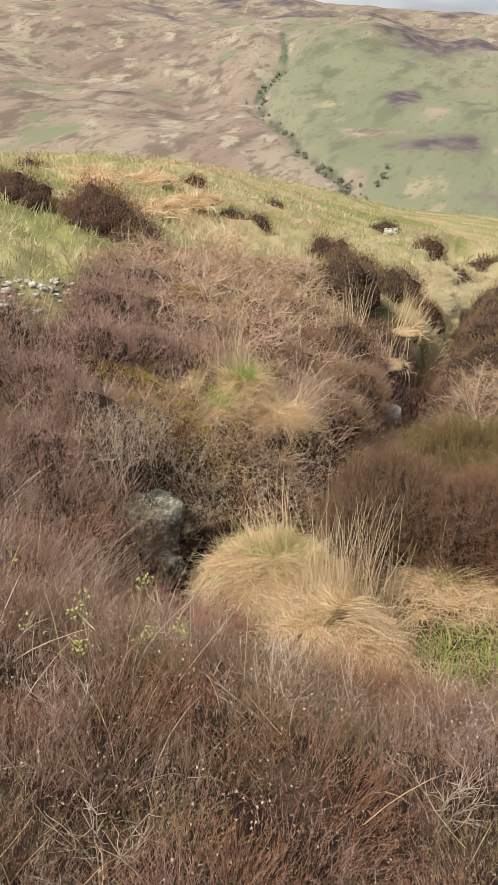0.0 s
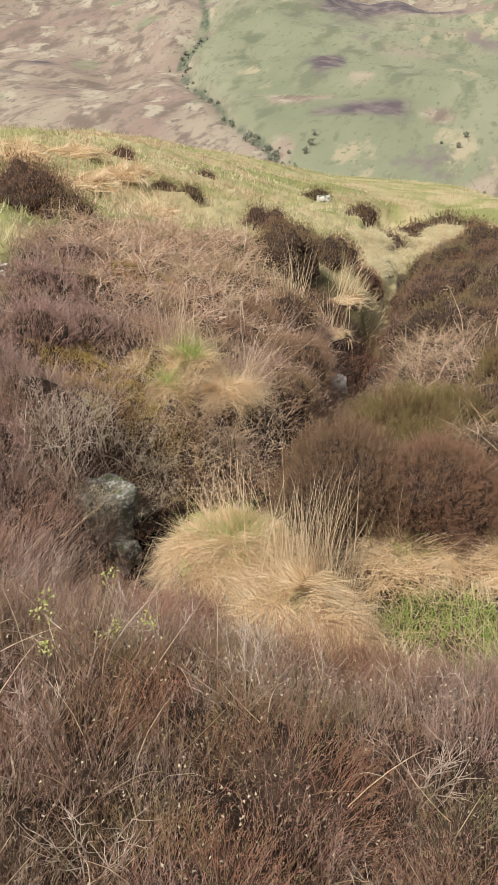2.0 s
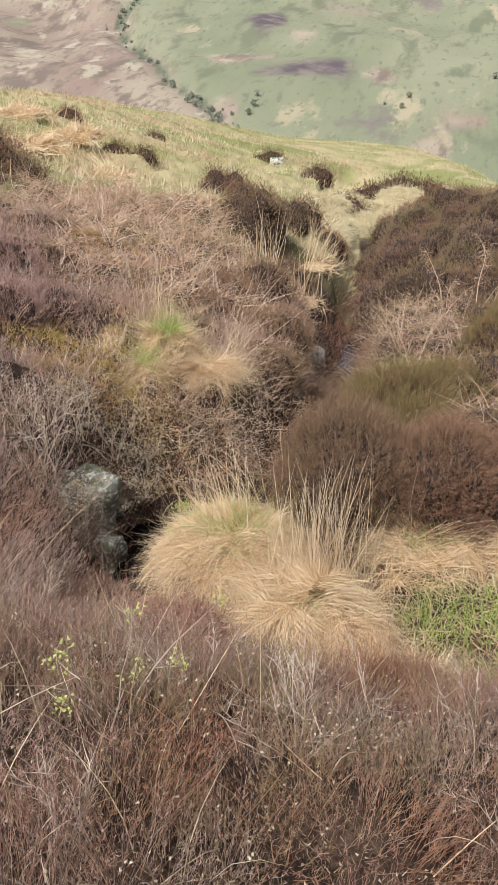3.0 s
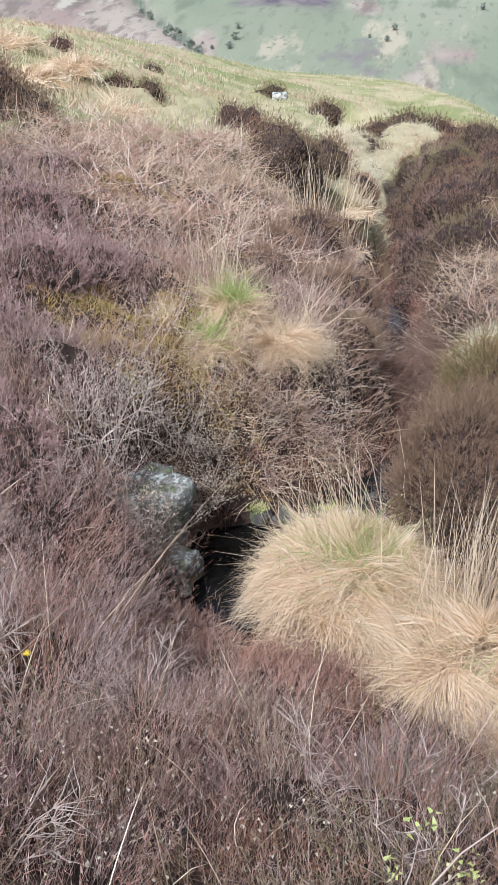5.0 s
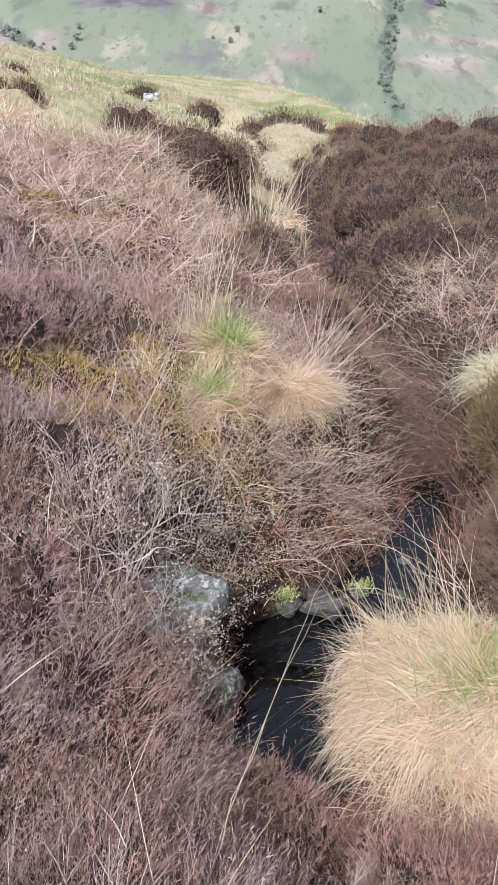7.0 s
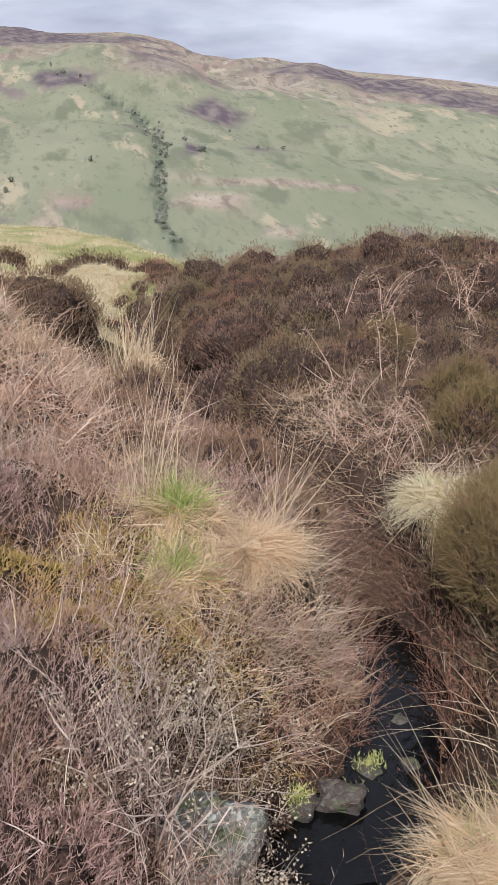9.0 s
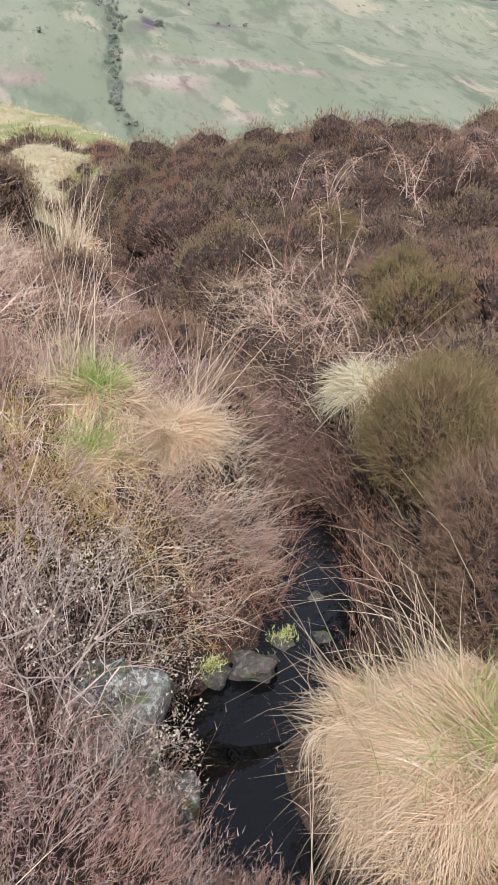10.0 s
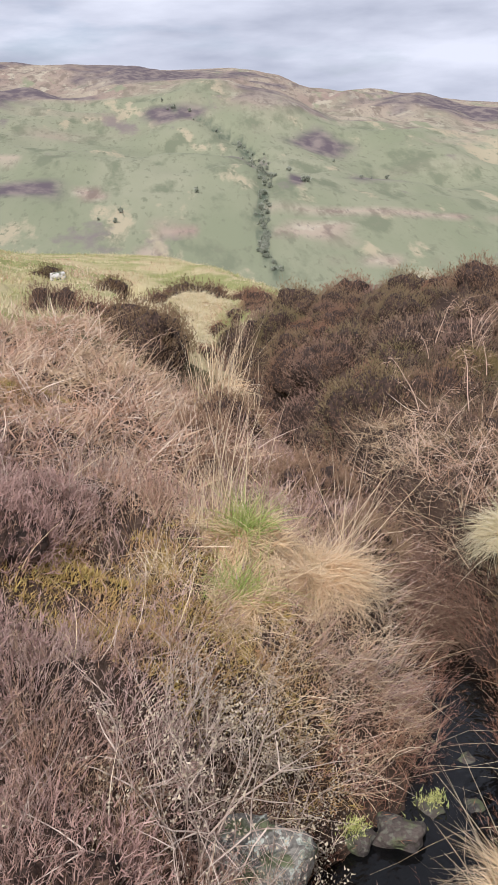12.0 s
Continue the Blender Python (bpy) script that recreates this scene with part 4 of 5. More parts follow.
tussock(212, (-0.20, 5.14), 0.19, "thin dry grass with green blades on a mound", 900, 0.34, 300, 0, wide=0.0024, thick=0.35)
tussock(208, (1.68, 5.5), 0.22, "pale yellow grass tuft on the stream's far bank", 1900, 0.42, 30, 0, wide=0.0026, droop=1.0, thick=0.2, material=YELLOW_GRASS)
tussock(209, (0.95, 7.6), 0.25, "dry grass tuft with fine stalks among heather", 400, 0.4, 20, 70, 0.7, wide=0.005, thick=0.25)
tussock(210, (1.9, 9.5), 0.25, "dry rush tuft beside the gully", 120, 0.42, 0, 45, 0.6, wide=0.006, thick=0.25, stalk_lean=(0.2, 0))
tussock(211, (1.5, 8.4), 0.25, "dry grass tuft with stalks beside the gully", 120, 0.4, 0, 40, 0.55, wide=0.005, thick=0.25)
for k, (x, y, r) in enumerate(((2.75, 12.6, 0.35), (3.0, 13.4, 0.4), (3.3, 14.4, 0.45), (3.5, 15.6, 0.45), (4.1, 17.5, 0.5), (4.9, 20.0, 0.7), (5.6, 22.0, 0.7), (7.5, 22.8, 0.7), (6.4, 19.5, 0.7), (3.7, 16.6, 0.5), (4.5, 18.8, 0.5), (3.9, 15.0, 0.4), (4.6, 16.4, 0.5), (5.5, 18.4, 0.6))):
    tussock(220 + k, (x, y), r, "pale yellow grass tussock in the hollow below the gully", 2400, 0.5, 0, 20, 0.5, wide=0.006, stalk_at=(0, 0), thick=0.28, material=YELLOW_GRASS)
for k, (x, y, r) in enumerate(((-2.6, 13.5, 0.6), (-1.6, 13.0, 0.6), (-1.0, 14.6, 0.6), (-3.2, 16.5, 0.8), (-2.2, 17.5, 0.8), (-0.6, 12.0, 0.5))):
    tussock(240 + k, (x, y), r, "long bleached grass on the brow", 900, 0.55, 0, 20, 0.45, wide=0.009, droop=0.3, stalk_at=(0, 0), thick=0.15)


# ---- heather bushes ----
def heather_bush(seed, radius, high, count, material, label, wide=0.005, long=0.11, side=7):
    rs = np.random.RandomState(seed)
    ob = thing("heather_bush", (0, 0, 0), label, "heather", "heather bushes")
    bm = lumpy(rs, radius, radius, high, 0.3, 4, -0.35, 0.34)
    bm.normal_update()
    v = np.array([q.co[:] for q in bm.verts])
    nrm = np.array([q.normal[:] for q in bm.verts])
    # shrunken solid core, its dark colour standing in for shade between the sprigs
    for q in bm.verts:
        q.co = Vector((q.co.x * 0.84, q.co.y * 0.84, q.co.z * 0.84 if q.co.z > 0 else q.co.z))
    part("twig_mass", bm, TWIG_SHADE, ob, "solid inner core coloured dark like the shade among twigs")
    i = rs.choice(np.nonzero(v[:, 2] > -0.34 * high)[0], count)
    base = v[i] * rs.uniform(0.84, 0.96, count)[:, None] + rs.normal(scale=0.028 * radius / 0.3, size=(count, 3))
    way = nrm[i] * 0.75 + np.array((0, 0, 0.75)) + rs.normal(scale=0.2, size=(count, 3))
    tuft = 1 + 0.35 * wobble(v[i, 0] + v[i, 2], v[i, 1] - v[i, 2], radius * 0.5, 51)
    part("heather_growth", tri_mesh("heather_growth", *sprigs(rs, base, way, long * np.clip(tuft, 0.4, 1.35) * rs.uniform(0.6, 1.25, count), wide, side, long * 0.5)), material, ob, kind="stuff")
    return ob


def stand(ob, x, y, turn=0.0, size=1.0, sink=0.05):
    ob.matrix_basis = pose(x, y, height(x, y) - sink, 0, 0, turn) @ Matrix.Scale(size, 4)
    return ob


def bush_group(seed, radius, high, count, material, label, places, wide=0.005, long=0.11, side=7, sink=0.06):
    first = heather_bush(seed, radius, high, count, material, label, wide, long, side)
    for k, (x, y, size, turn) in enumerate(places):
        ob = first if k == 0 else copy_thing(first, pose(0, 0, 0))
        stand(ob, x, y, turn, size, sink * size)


bush_group(301, 0.36, 0.36, 8000, HEATHER_BUSH, "rounded russet-brown heather bush beside a dry tussock", [(0.78, 3.86, 1.0, 0), (1.22, 3.72, 0.9, 120)], 0.0024, 0.07, 9)
bush_group(302, 0.3, 0.28, 3800, HEATHER_GREEN, "grey-green leggy heather bush overhanging the stream", [(1.35, 4.75, 1.0, 0), (1.75, 5.05, 0.9, 80), (1.26, 4.38, 0.8, 200)], 0.0026, 0.12, 9)
bush_group(303, 0.42, 0.44, 2600, HEATHER_BUSH, "large dark rounded heather bush on the slope", [(1.15, 9.7, 1.0, 0), (1.75, 10.9, 1.0, 70), (0.95, 7.55, 0.7, 140), (1.5, 11.9, 1.1, 30), (2.15, 11.9, 1.05, 210), (1.45, 9.0, 0.75, 10), (1.3, 13.3, 1.0, 55), (3.5, 11.6, 0.8, 10), (3.35, 10.6, 0.75, 80), (4.2, 12.3, 0.9, 130), (4.45, 17.4, 1.3, 0), (2.72, 11.9, 0.6, 20), (3.4, 14.0, 0.75, 50), (2.5, 11.2, 0.55, 170)], 0.0075, 0.042, 6)
bush_group(304, 0.5, 0.44, 4500, HEATHER_BUSH, "dark domed heather bush standing in hill grass", [(-1.85, 10.0, 1.15, 0), (-1.42, 9.8, 0.8, 60), (-2.7, 9.9, 0.75, 120), (-3.1, 10.2, 0.7, 10)], 0.008, 0.035, 6)
bush_group(307, 0.48, 0.38, 1000, HEATHER_BUSH, "small dark heather bush on the grassy brow", [(-4.4, 17.2, 0.8, 150), (0.1, 14.6, 0.6, 20), (-0.3, 14.8, 0.5, 90), (3.85, 23.7, 1.0, 0), (4.5, 20.6, 0.9, 40), (5.1, 20.9, 0.8, 190), (7.1, 24.5, 1.3, 0), (8.1, 24.6, 1.5, 60), (9.0, 24.8, 1.2, 100), (10.0, 24.4, 1.0, 10), (-1.3, 19.5, 0.7, 33), (0.6, 21.0, 0.6, 70), (10.5, 25.0, 1.0, 20), (12.5, 25.0, 1.1, 120)], 0.02, 0.065, 5)
bush_group(308, 0.3, 0.34, 2600, HEATHER_GREEN, "dark green upright heather bush on the bank", [(2.65, 6.05, 1.0, 0), (3.0, 6.5, 0.8, 90), (3.6, 7.9, 0.8, 200)], 0.005, 0.085, 6)
bush_group(309, 0.2, 0.17, 2600, HEATHER, "small brown heather cushion under a dry tussock", [(-0.04, 3.08, 0.8, 0), (-0.16, 3.36, 0.8, 130), (-0.1, 3.22, 0.8, 250), (0.62, 2.5, 0.8, 190)], 0.002, 0.06, 9)
bush_group(310, 0.22, 0.20, 3000, RUSSET, "russet heather cushion hiding the lower stream", [(-0.46, 3.50, 0.9, 0), (-0.30, 3.30, 0.9, 100), (-0.60, 3.68, 0.9, 220), (-0.22, 3.1, 1.0, 300)], 0.002, 0.055, 9)
rs = np.random.RandomState(77)
places = []
for _ in range(4000):
    x, y, size = rs.uniform(1.9, 8.6), rs.uniform(5.0, 16.0), rs.choice((0.45, 0.6, 0.8, 1.0, 1.3))
    if x > gully_x(y) + 0.5 and float(bracken_cover(np.array([x]), np.array([y]))[0]) < 0.4 and math.hypot(x - 1, y - 3) < 14.5:
        if all(math.hypot(x - a, y - b) > 0.3 * (size + c) for a, b, c, d in places) and len(places) < 150:
            places.append((x, y, size, rs.uniform(0, 360)))
places += [(4.4, 8.25, 0.7, 45), (2.75, 9.2, 1.0, 10), (2.62, 9.85, 0.9, 33), (2.95, 10.5, 0.9, 75), (2.4, 9.2, 0.6, 15), (2.25, 8.7, 0.5, 140), (3.2, 11.2, 0.9, 260), (3.05, 10.9, 0.8, 5), (3.3, 11.9, 0.8, 190), (3.15, 10.2, 0.9, 222), (2.55, 9.5, 0.7, 310), (3.1, 9.5, 1.1, 70), (2.85, 8.4, 0.8, 130), (2.6, 8.75, 0.8, 200), (3.45, 8.8, 0.9, 250), (3.1, 8.05, 0.8, 310), (3.4, 6.05, 0.8, 20), (2.85, 6.75, 0.7, 99), (3.9, 6.6, 0.9, 160)]
bush_group(305, 0.36, 0.38, 1500, HEATHER_BUSH, "low cushion of dark brown heather on the rounded bank", places, 0.0066, 0.05, 5, 0.13)
bush_group(311, 0.26, 0.24, 2000, HEATHER_BUSH, "brown heather cushion on the bank above the gully", [(0.66, 5.6, 0.8, 40), (0.85, 6.3, 1.0, 160), (0.55, 7.2, 1.0, 10), (1.0, 6.9, 0.9, 220), (0.62, 6.6, 0.7, 300), (0.3, 6.5, 0.7, 80)], 0.0036, 0.06)
bush_group(306, 0.26, 0.22, 1500, HEATHER_PURPLE, "purple-grey heather cushion on the bank", [(-1.2, 4.1, 1.0, 0), (-1.3, 4.75, 1.1, 60), (-1.05, 5.4, 1.0, 120), (-1.6, 3.5, 1.1, 200), (-1.15, 6.1, 1.2, 20), (-0.75, 5.75, 0.8, 90), (1.3, 2.0, 0.8, 60), (-1.1, 2.2, 0.8, 170)], 0.0036, 0.065)


# ---- stones ----
def boulder(seed, name, at, size, material, label, category="stone", sink=0.4, tilt=0, group=""):
    rs = np.random.RandomState(seed)
    bm = bmesh.new()
    bmesh.ops.create_icosphere(bm, subdivisions=2 if max(size) < 0.075 else 4, radius=1.0)
    off = Vector(rs.uniform(-50, 50, 3))
    for v in bm.verts:
        c = v.co.copy()
        k = 1 + 0.35 * noise.noise(c * 1.1 + off) + 0.14 * noise.noise(c * 2.7 + off) + 0.05 * noise.noise(c * 7 + off)
        box = max(abs(c.x), abs(c.y), abs(c.z)) ** 0.8
        v.co = Vector((c.x * size[0], c.y * size[1], c.z * size[2])) * (k / box) * 0.9
    for f in bm.faces:
        f.smooth = True
    ob = part(name, bm, material)
    x, y = at
    ob.matrix_basis = pose(x, y, height(x, y) + size[2] * (1 - sink), tilt, 0, rs.uniform(0, 360))
    return tagged(ob, label, category, group)


boulder(401, "boulder", (-0.62, 4.33), (0.20, 0.16, 0.27), STONE, "grey boulder crusted with pale lichen beside the stream", sink=1.0, tilt=6)
boulder(402, "boulder", (-0.50, 4.14), (0.10, 0.10, 0.12), STONE, "lichened grey stone at the stream's edge", sink=0.6)
boulder(403, "stone", (0.10, 4.50), (0.09, 0.06, 0.06), WET_STONE, "mossy brown stone in the stream", sink=0.3, group="stones in the stream")
for k, (x, y, s) in enumerate(((-0.04, 4.56, 0.07), (0.3, 4.57, 0.06), (-0.33, 4.0, 0.035), (-0.25, 4.1, 0.03), (-0.4, 3.85, 0.03), (-0.2, 4.2, 0.03), (0.45, 4.5, 0.05), (0.62, 4.72, 0.05), (-0.45, 4.5, 0.08))):
    boulder(410 + k, "stone", (x, y), (s, s * 0.8, s * 0.6), WET_STONE, "small wet dark stone in the stream bed", sink=0.4, group="stones in the stream")
boulder(430, "stone", (1.3, 7.1), (0.14, 0.12, 0.14), PALE_STONE, "pale stone in the gully's side", sink=0.4)
boulder(431, "stone", (3.95, 23.0), (0.2, 0.15, 0.13), PALE_STONE, "pale stone under a small dark bush", sink=0.4)
rs = np.random.RandomState(88)
for k in range(95):
    u = rs.uniform(0, 1)
    x, y, s = -2.0 + 0.62 * u + rs.normal(scale=0.1), 5.5 + 0.9 * u + rs.normal(scale=0.16), rs.uniform(0.015, 0.05)
    boulder(440 + k % 6, "path_stone", (x, y), (s, s * 0.85, s * 0.4), PALE_STONE, "pale pebble of a stony patch in the grass", sink=0.5, group="stony patch")


# ---- leafless shrubs, saplings and twigs ----
def branching(rs, high, spread, branches, sub):
    """The stems of a small branching shrub, each with its side twigs and the places of its buds."""
    stems = []
    for _ in range(branches):
        a = rs.uniform(0, 6.283)
        lean = Vector((math.cos(a) * spread * rs.uniform(0.2, 1), math.sin(a) * spread * rs.uniform(0.2, 1), rs.uniform(0.7, 1.1)))
        pts, p = [], Vector((rs.normal(scale=0.03), rs.normal(scale=0.03), -0.03))
        for k in range(6):
            pts.append(p.copy())
            lean = lean + Vector(rs.normal(scale=0.16, size=3))
            p = p + lean.normalized() * high / 5 * rs.uniform(0.8, 1.15)
        twigs, tips = [], [pts[-1]]
        for _ in range(sub):
            k = rs.randint(2, 5)
            q = pts[k].copy()
            w = (pts[k + 1] - pts[k]).normalized() + Vector(rs.normal(scale=0.55, size=3))
            side = [q.copy()]
            for _ in range(3):
                w = w + Vector(rs.normal(scale=0.25, size=3))
                q = q + w.normalized() * high * 0.1 * rs.uniform(0.6, 1.3)
                side.append(q.copy())
            twigs.append(side)
            tips += [side[-1], side[-2]]
        stems.append((pts, twigs, tips))
    return stems


def buds(rs, tips, each, size, spread):
    n = len(tips) * each
    base = np.repeat(np.array([t[:] for t in tips]), each, 0) + rs.normal(scale=spread, size=(n, 3))
    a = blades(rs, base, rs.normal(size=(n, 3)) + np.array((0, 0, 0.6)), size * rs.uniform(0.6, 1.3, n), size * 0.7, rs.normal(scale=0.2, size=(n, 3)), 2)
    return tri_mesh("leaf_growth", *a)


def shrub(seed, name, at, label, category, high, spread, branches, sub, bark, leaf=None, leaf_name="catkin_growth", leaf_label="", each=5, size=0.012, thick=0.004, group="", lift=0.0, scatter_leaf=0.008):
    rs = np.random.RandomState(seed)
    x, y = at
    ob = thing(name, (x, y, height(x, y) + lift), label, category, group)
    for pts, twigs, tips in branching(rs, high, spread, branches, sub):
        stem = part("stem", tube(pts, thick, 5), bark, ob)
        for side in twigs:
            part("twig", tube(side, thick * 0.55, 3), bark, stem)
        if leaf:
            part(leaf_name, buds(rs, tips, each, size, scatter_leaf), leaf, stem, leaf_label, "stuff")
    return ob


shrub(501, "willow_shrub", (-0.80, 4.20), "thin shrub with pale grey-white buds beside a boulder", "shrub", 0.62, 0.25, 6, 6, TWIG, BUD_WHITE, "catkin_growth", "pale furry buds", 7, 0.008, 0.004, scatter_leaf=0.014)
shrub(502, "willow_shrub", (-0.62, 4.62), "thin shrub with pale grey-white buds on the bank", "shrub", 0.4, 0.45, 8, 7, TWIG, BUD_WHITE, "catkin_growth", "pale furry buds", 8, 0.007, 0.003, scatter_leaf=0.016)
shrub(505, "willow_shrub", (-0.42, 4.72), "low shrub with many pale seed heads over the stream", "shrub", 0.34, 0.6, 9, 7, TWIG, BUD_WHITE, "catkin_growth", "pale seed heads", 8, 0.007, 0.003, scatter_leaf=0.018)
for k, (x, y, h) in enumerate(((-0.44, 4.5, 0.34), (-0.62, 4.12, 0.4), (-0.3, 4.66, 0.3), (-0.76, 4.26, 0.5), (-0.68, 4.16, 0.44))):
    shrub(510 + k, "seeding_shrub", (x, y), "bushy shrub with cream seed heads in front of a boulder", "shrub", h, 0.5, 10, 8, TWIG, BUD_WHITE, "seed_head_growth", "cream seed heads", 7, 0.009, 0.0022, group="seeding shrubs", scatter_leaf=0.014)
shrub(503, "sapling", (-0.38, 1.90), "spindly sapling with small yellow-green leaves in heather", "sapling", 0.38, 0.18, 4, 1, TWIG, BUD_YELLOW, "young_foliage", "fresh yellow-green leaves", 18, 0.010, 0.003, scatter_leaf=0.012)
for k, (x, y, h, s) in enumerate(((-0.74, 4.0, 0.42, 0.5), (-0.6, 4.05, 0.36, 0.5), (-0.86, 4.35, 0.45, 0.4), (-0.72, 4.5, 0.4, 0.5), (-0.55, 4.62, 0.34, 0.6), (-0.95, 3.95, 0.4, 0.5), (-0.3, 4.78, 0.3, 0.7), (0.0, 4.8, 0.26, 0.8), (0.35, 4.98, 0.3, 0.8),
                                  (0.55, 5.2, 0.3, 0.8), (-1.2, 5.3, 0.3, 0.7), (-0.6, 5.8, 0.35, 0.9), (-0.9, 5.6, 0.3, 0.9), (-0.35, 6.1, 0.3, 0.9), (-1.3, 4.3, 0.36, 0.7), (-1.25, 3.7, 0.36, 0.7))):
    shrub(520 + k, "leafless_twigs", (x, y), "pale grey leafless twigs standing in heather", "twigs", h * 1.15, s, 7, 6, TWIG, thick=0.0018, group="leafless twigs")
for k, (x, y, h) in enumerate(((-0.25, 2.36, 0.2), (0.05, 1.75, 0.2), (-0.45, 1.55, 0.2), (0.5, 1.5, 0.2), (0.15, 2.25, 0.18), (-0.75, 1.75, 0.2), (-1.0, 2.75, 0.3), (-1.15, 2.95, 0.3), (-0.7, 2.85, 0.24), (0.85, 1.55, 0.22), (-0.05, 2.6, 0.2), (1.15, 1.9, 0.2), (-0.3, 1.2, 0.2), (0.3, 1.15, 0.2), (0.12, 1.95, 0.22), (0.3, 2.05, 0.22), (-0.18, 2.05, 0.2), (0.62, 1.95, 0.2), (-0.95, 2.2, 0.24))):
    shrub(550 + k, "dead_heather_twigs", (x, y), "bleached dead heather twigs in the near bank", "twigs", h * 1.2, 0.9, 10, 7, TWIG, thick=0.0023, group="bleached heather twigs")


# long loose stalks arching over the heather and the stream
def stalk(seed, a, b, rise, label, thick=0.0012, material=STRAW):
    rs = np.random.RandomState(seed)
    a = Vector((a[0], a[1], height(a[0], a[1]) + 0.05))
    b = Vector(b)
    pts = [a.lerp(b, k / 9) + Vector((0, 0, rise * 4 * (k / 9) * (1 - k / 9))) + Vector(rs.normal(scale=0.006, size=3)) for k in range(10)]
    tagged(part("grass_stalk", tube(pts, thick, 4), material), label, "grass stalk", "loose stalks")


for k, (a, b, rise) in enumerate((((-0.82, 3.2), (-0.12, 4.0, -0.52), 0.12), ((-0.85, 3.15), (-0.22, 3.9, -0.62), 0.10), 
                                  ((0.28, 5.2), (0.95, 5.1, -0.62), 0.14), ((0.3, 5.3), (1.1, 5.4, -0.72), 0.16),
                                  ((0.25, 5.3), (1.0, 5.7, -0.5), 0.12), ((0.25, 3.75), (-0.1, 4.35, -0.85), 0.2), ((0.2, 3.75), (-0.25, 4.2, -0.95), 0.2), ((0.3, 3.8), (0.1, 4.4, -0.8), 0.2), ((0.35, 3.85), (0.25, 4.3, -0.55), 0.12),
                                  ((0.3, 3.8), (0.0, 4.3, -0.7), 0.16), ((0.42, 3.8), (0.45, 4.15, -0.45), 0.1), ((0.15, 3.7), (-0.3, 4.05, -0.85), 0.14), ((0.25, 3.7), (-0.2, 4.0, -0.72), 0.12), ((0.3, 3.7), (-0.12, 4.2, -0.62), 0.15))):
    stalk(600 + k, a, b, rise, "single long dry grass stalk arching over the bank")


# ---- standing dead bracken ----
def frond(seed, high):
    rs = np.random.RandomState(seed)
    ob = thing("dead_bracken_frond", (0, 0, 0), "bleached dead bracken frond standing in heather", "bracken", "standing bracken fronds")
    a = rs.uniform(0, 6.283)
    pts, p, w = [], Vector((0, 0, -0.05)), Vector((0.2 * math.cos(a), 0.2 * math.sin(a), 1))
    for k in range(8):
        pts.append(p.copy())
        w = w + Vector((0.08 * math.cos(a), 0.08 * math.sin(a), -0.03 * k)) + Vector(rs.normal(scale=0.08, size=3))
        p = p + w.normalized() * high / 7
    stem = part("stem", tube(pts, 0.0038, 5), FROND, ob, "bleached stem")
    base, way = [], []
    for k in range(2, 8):
        for s in (-1, 1):
            for _ in range(5):
                base.append((pts[k] + Vector(rs.normal(scale=0.02, size=3)))[:])
                way.append((-s * math.sin(a) + rs.normal() * 0.4, s * math.cos(a) + rs.normal() * 0.4, rs.normal() * 0.5))
    n = len(base)
    part("pinnae", tri_mesh("pinnae", *blades(rs, np.array(base), np.array(way), high * 0.17 * rs.uniform(0.3, 1.1, n), 0.0036, rs.normal(scale=0.6, size=(n, 3)) + np.array((0, 0, -0.1)), 4)), FROND, stem, "curled dry leaflets")
    return ob


fronds = [frond(650 + k, h) for k, h in enumerate((0.42, 0.36, 0.5))]
spots = [(4.4, 7.9), (4.6, 8.0), (4.3, 7.6), (3.7, 8.6), (3.9, 8.3), (5.3, 7.7), (3.4, 7.6), (3.0, 7.1), (4.2, 7.4), (2.7, 7.6), (2.4, 7.3), (3.6, 7.0), (1.9, 6.5), (2.2, 6.2), (0.3, 8.9), (-0.3, 8.6), (0.0, 9.3), (0.5, 8.2), (-0.6, 7.9), (0.2, 7.6)]
spread = np.random.RandomState(66)
for cx, cy, n in ((4.4, 7.8, 8), (5.35, 7.5, 9), (3.7, 8.2, 4), (2.6, 7.0, 5), (2.1, 6.4, 6)):
    spots += [(cx + spread.normal(scale=0.22), cy + spread.normal(scale=0.25)) for _ in range(n)]
for k, (x, y) in enumerate(spots):
    ob = fronds[k] if k < 3 else copy_thing(fronds[k % 3], pose(0, 0, 0))
    ob.matrix_basis = pose(x, y, height(x, y) + (0.16 if x > 2.5 else 0.05), 0, 0, 137.0 * k) @ Matrix.Scale(0.8 + 0.1 * (k % 5), 4)


# ---- a small yellow flower by the path ----
def dandelion(x, y):
    z = height(x, y)
    ob = thing("dandelion", (x, y, z), "single small yellow flower among russet heather", "flower")
    part("stem", tube([(0, 0, 0), (0.005, 0, 0.08), (0.0, 0.004, 0.15)], 0.003, 5), GREEN, ob, "thin green stem")
    rs = np.random.RandomState(5)
    a = rs.uniform(0, 6.283, 40)
    b = np.tile((0.0, 0.004, 0.15), (40, 1))
    part("petals", tri_mesh("petals", *blades(rs, b, np.stack([np.cos(a), np.sin(a), rs.uniform(0.2, 0.9, 40)], 1), 0.013, 0.005, np.zeros((40, 3)), 2)), FLOWER, ob, "bright yellow petals")


dandelion(-0.98, 2.9)

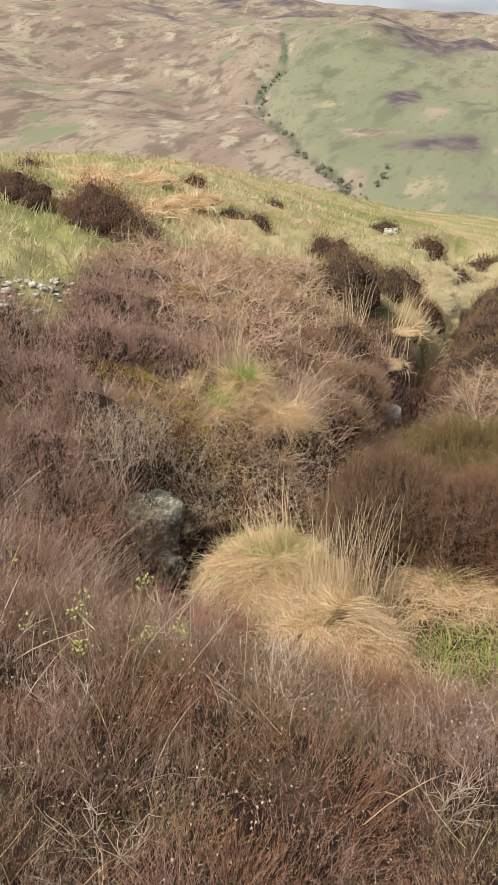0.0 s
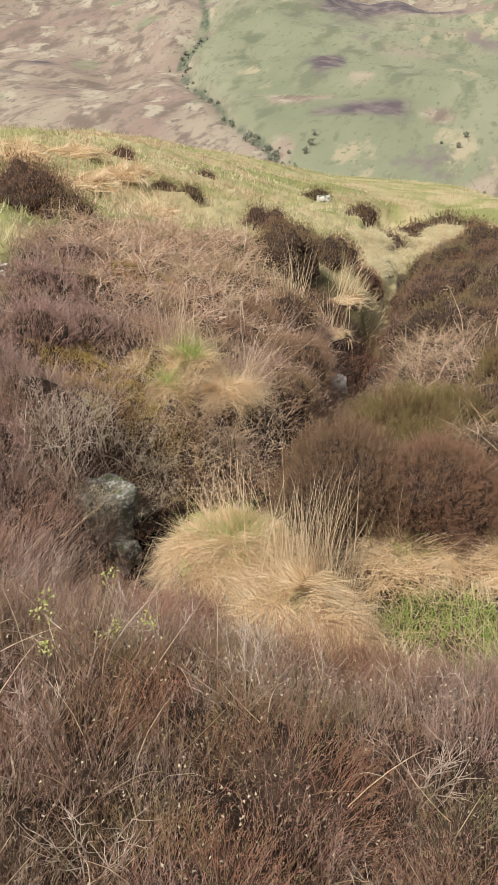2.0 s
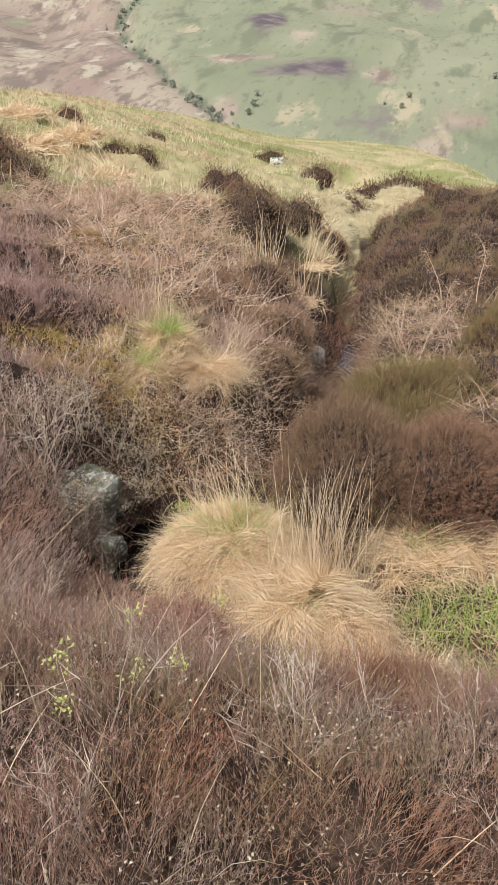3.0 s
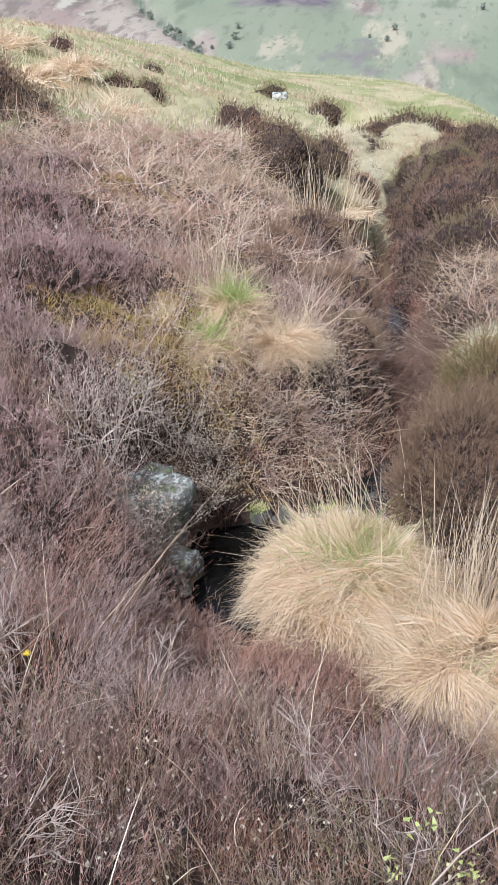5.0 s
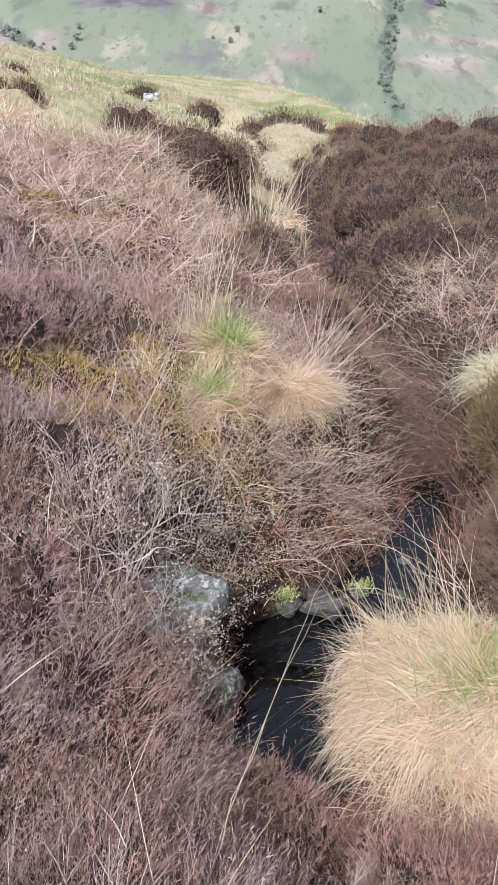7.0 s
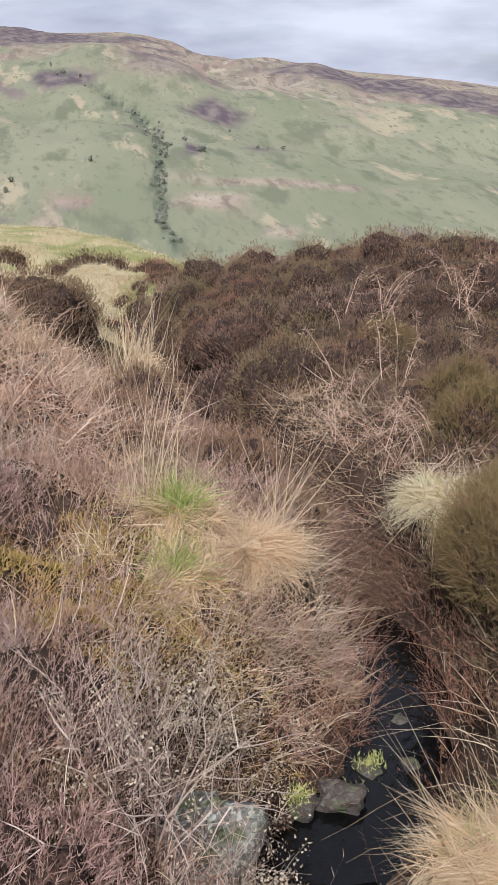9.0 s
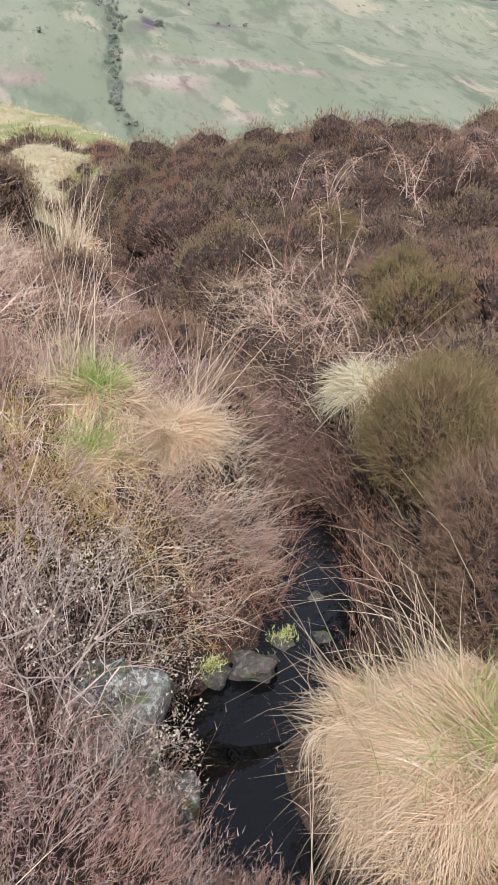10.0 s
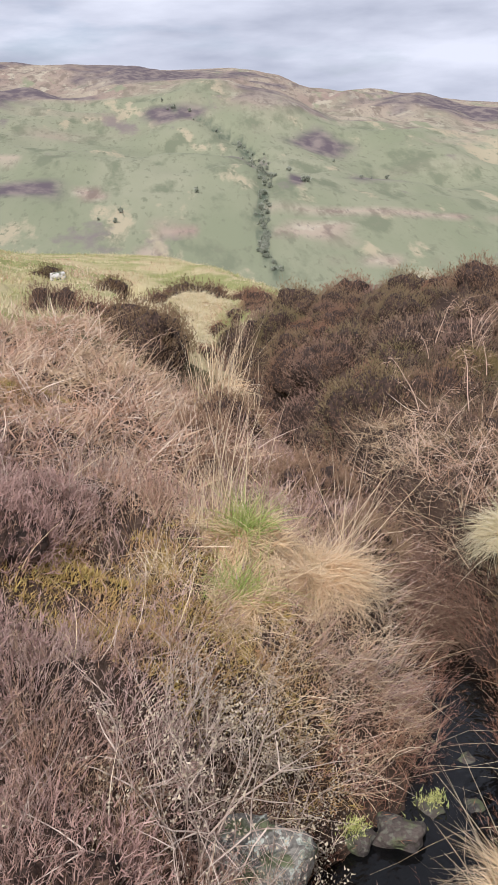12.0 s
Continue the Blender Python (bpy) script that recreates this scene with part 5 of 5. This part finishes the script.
# dried flower heads, specks on the near heather
rs, p = scatter(140, 17000, -2.0, 1.8, 0.8, 4.6, lambda x, y: heather_density(x, y) * (0.25 + 0.75 * (wobble(x, y, 0.6, 36) > 0)))
n = len(p)
p = p + np.stack([np.zeros(n), np.zeros(n), rs.uniform(0.08, 0.19, n)], 1)
stuff("dried_heather_flowers", blades(rs, p, rs.normal(size=(n, 3)), 0.008, 0.006, np.zeros((n, 3)), 2), BUD_WHITE, "tiny bleached dried flowers on heather tips", "heather")


# ---- trees in the far stream gullies ----
def far_tree(seed, high):
    rs = np.random.RandomState(seed)
    ob = thing("far_tree", (0, 0, 0), "small dark green tree in a stream gully across the valley", "tree", "far trees")
    bm = tube([(0, 0, -0.5), (0.1, 0, high * 0.3), (0, 0.1, high * 0.75)], high * 0.04, 6)
    part("trunk", bm, BARK, ob)
    n = 95
    v = unit(rs.normal(size=(n, 3))) * rs.uniform(0.45, 1.0, n)[:, None] ** 0.6
    v = v * (1 + 0.35 * wobble(v[:, 0] * 2 + seed, v[:, 1] * 2 + v[:, 2], 1.6, 61))[:, None]
    c = v * np.array((high * 0.42, high * 0.42, high * 0.4)) + np.array((0, 0, high * 0.58))
    part("crown", tri_mesh("crown", *blades(rs, c, rs.normal(size=(n, 3)), high * 0.24, high * 0.2, rs.normal(scale=0.3, size=(n, 3)), 2)), LEAF_HAZED, ob)
    return ob


trees = [far_tree(700 + k, h) for k, h in enumerate((4.0, 3.0, 4.8))]
rs = np.random.RandomState(9)
spots = []
for line, r0, r1, count, wide in ((BECK, 392, 450, 40, 0.5), (BECK, 450, 720, 40, 0.2), (BECK, 600, 740, 8, 0.3), (GILL, 352, 400, 34, 0.25), (GILL, 400, 520, 52, 0.22), (GILL, 500, 700, 84, 0.34), (GILL, 690, 800, 16, 0.25)):
    for _ in range(count):
        r = rs.uniform(r0, r1)
        spots.append((float(np.interp(r, [q for p, q in line], [p for p, q in line])) + rs.normal(scale=wide), r, rs.uniform(0.25, 0.8)))
for a, r, s in ((31.4, 505, 1.2), (31.7, 508, 0.9), (24.2, 470, 0.8), (9.2, 440, 0.9), (9.0, 425, 0.8), (8.6, 412, 0.8), (17.5, 432, 0.6), (19.0, 440, 0.7), (18.6, 425, 0.7), (20.5, 365, 0.6), (30.5, 540, 0.8), (33.5, 640, 0.6), (36.0, 565, 0.7), (37.0, 560, 0.7), (35.3, 568, 0.7)):
    spots.append((a, r, s))
for k, (a, r, s) in enumerate(spots):
    x, y = r * math.sin(radians(a)), r * math.cos(radians(a))
    ob = trees[k] if k < 3 else copy_thing(trees[k % 3], pose(0, 0, 0))
    ob.matrix_basis = pose(x, y, height(x, y) - 0.3, 0, 0, 77.0 * k) @ Matrix.Scale(s, 4)


# moss on the stones of the stream
rs = np.random.RandomState(12)
for x, y, up in ((0.12, 4.52, 0.05), (0.32, 4.58, 0.05), (-0.05, 4.57, 0.06)):
    n = 260
    b = rs.normal(scale=0.022, size=(n, 3)) * (1.4, 1, 0.4)
    ob = part("moss_cushion", tri_mesh("moss_cushion", *blades(rs, b, rs.normal(scale=0.6, size=(n, 3)) + np.array((0, 0, 1)), 0.02, 0.005, np.zeros((n, 3)), 1)), BUD_YELLOW)
    ob.location = (x, y, height(x, y) + up)
    tagged(ob, "yellow-green moss cushion on a stone in the stream", "moss", "moss cushions", "stuff")
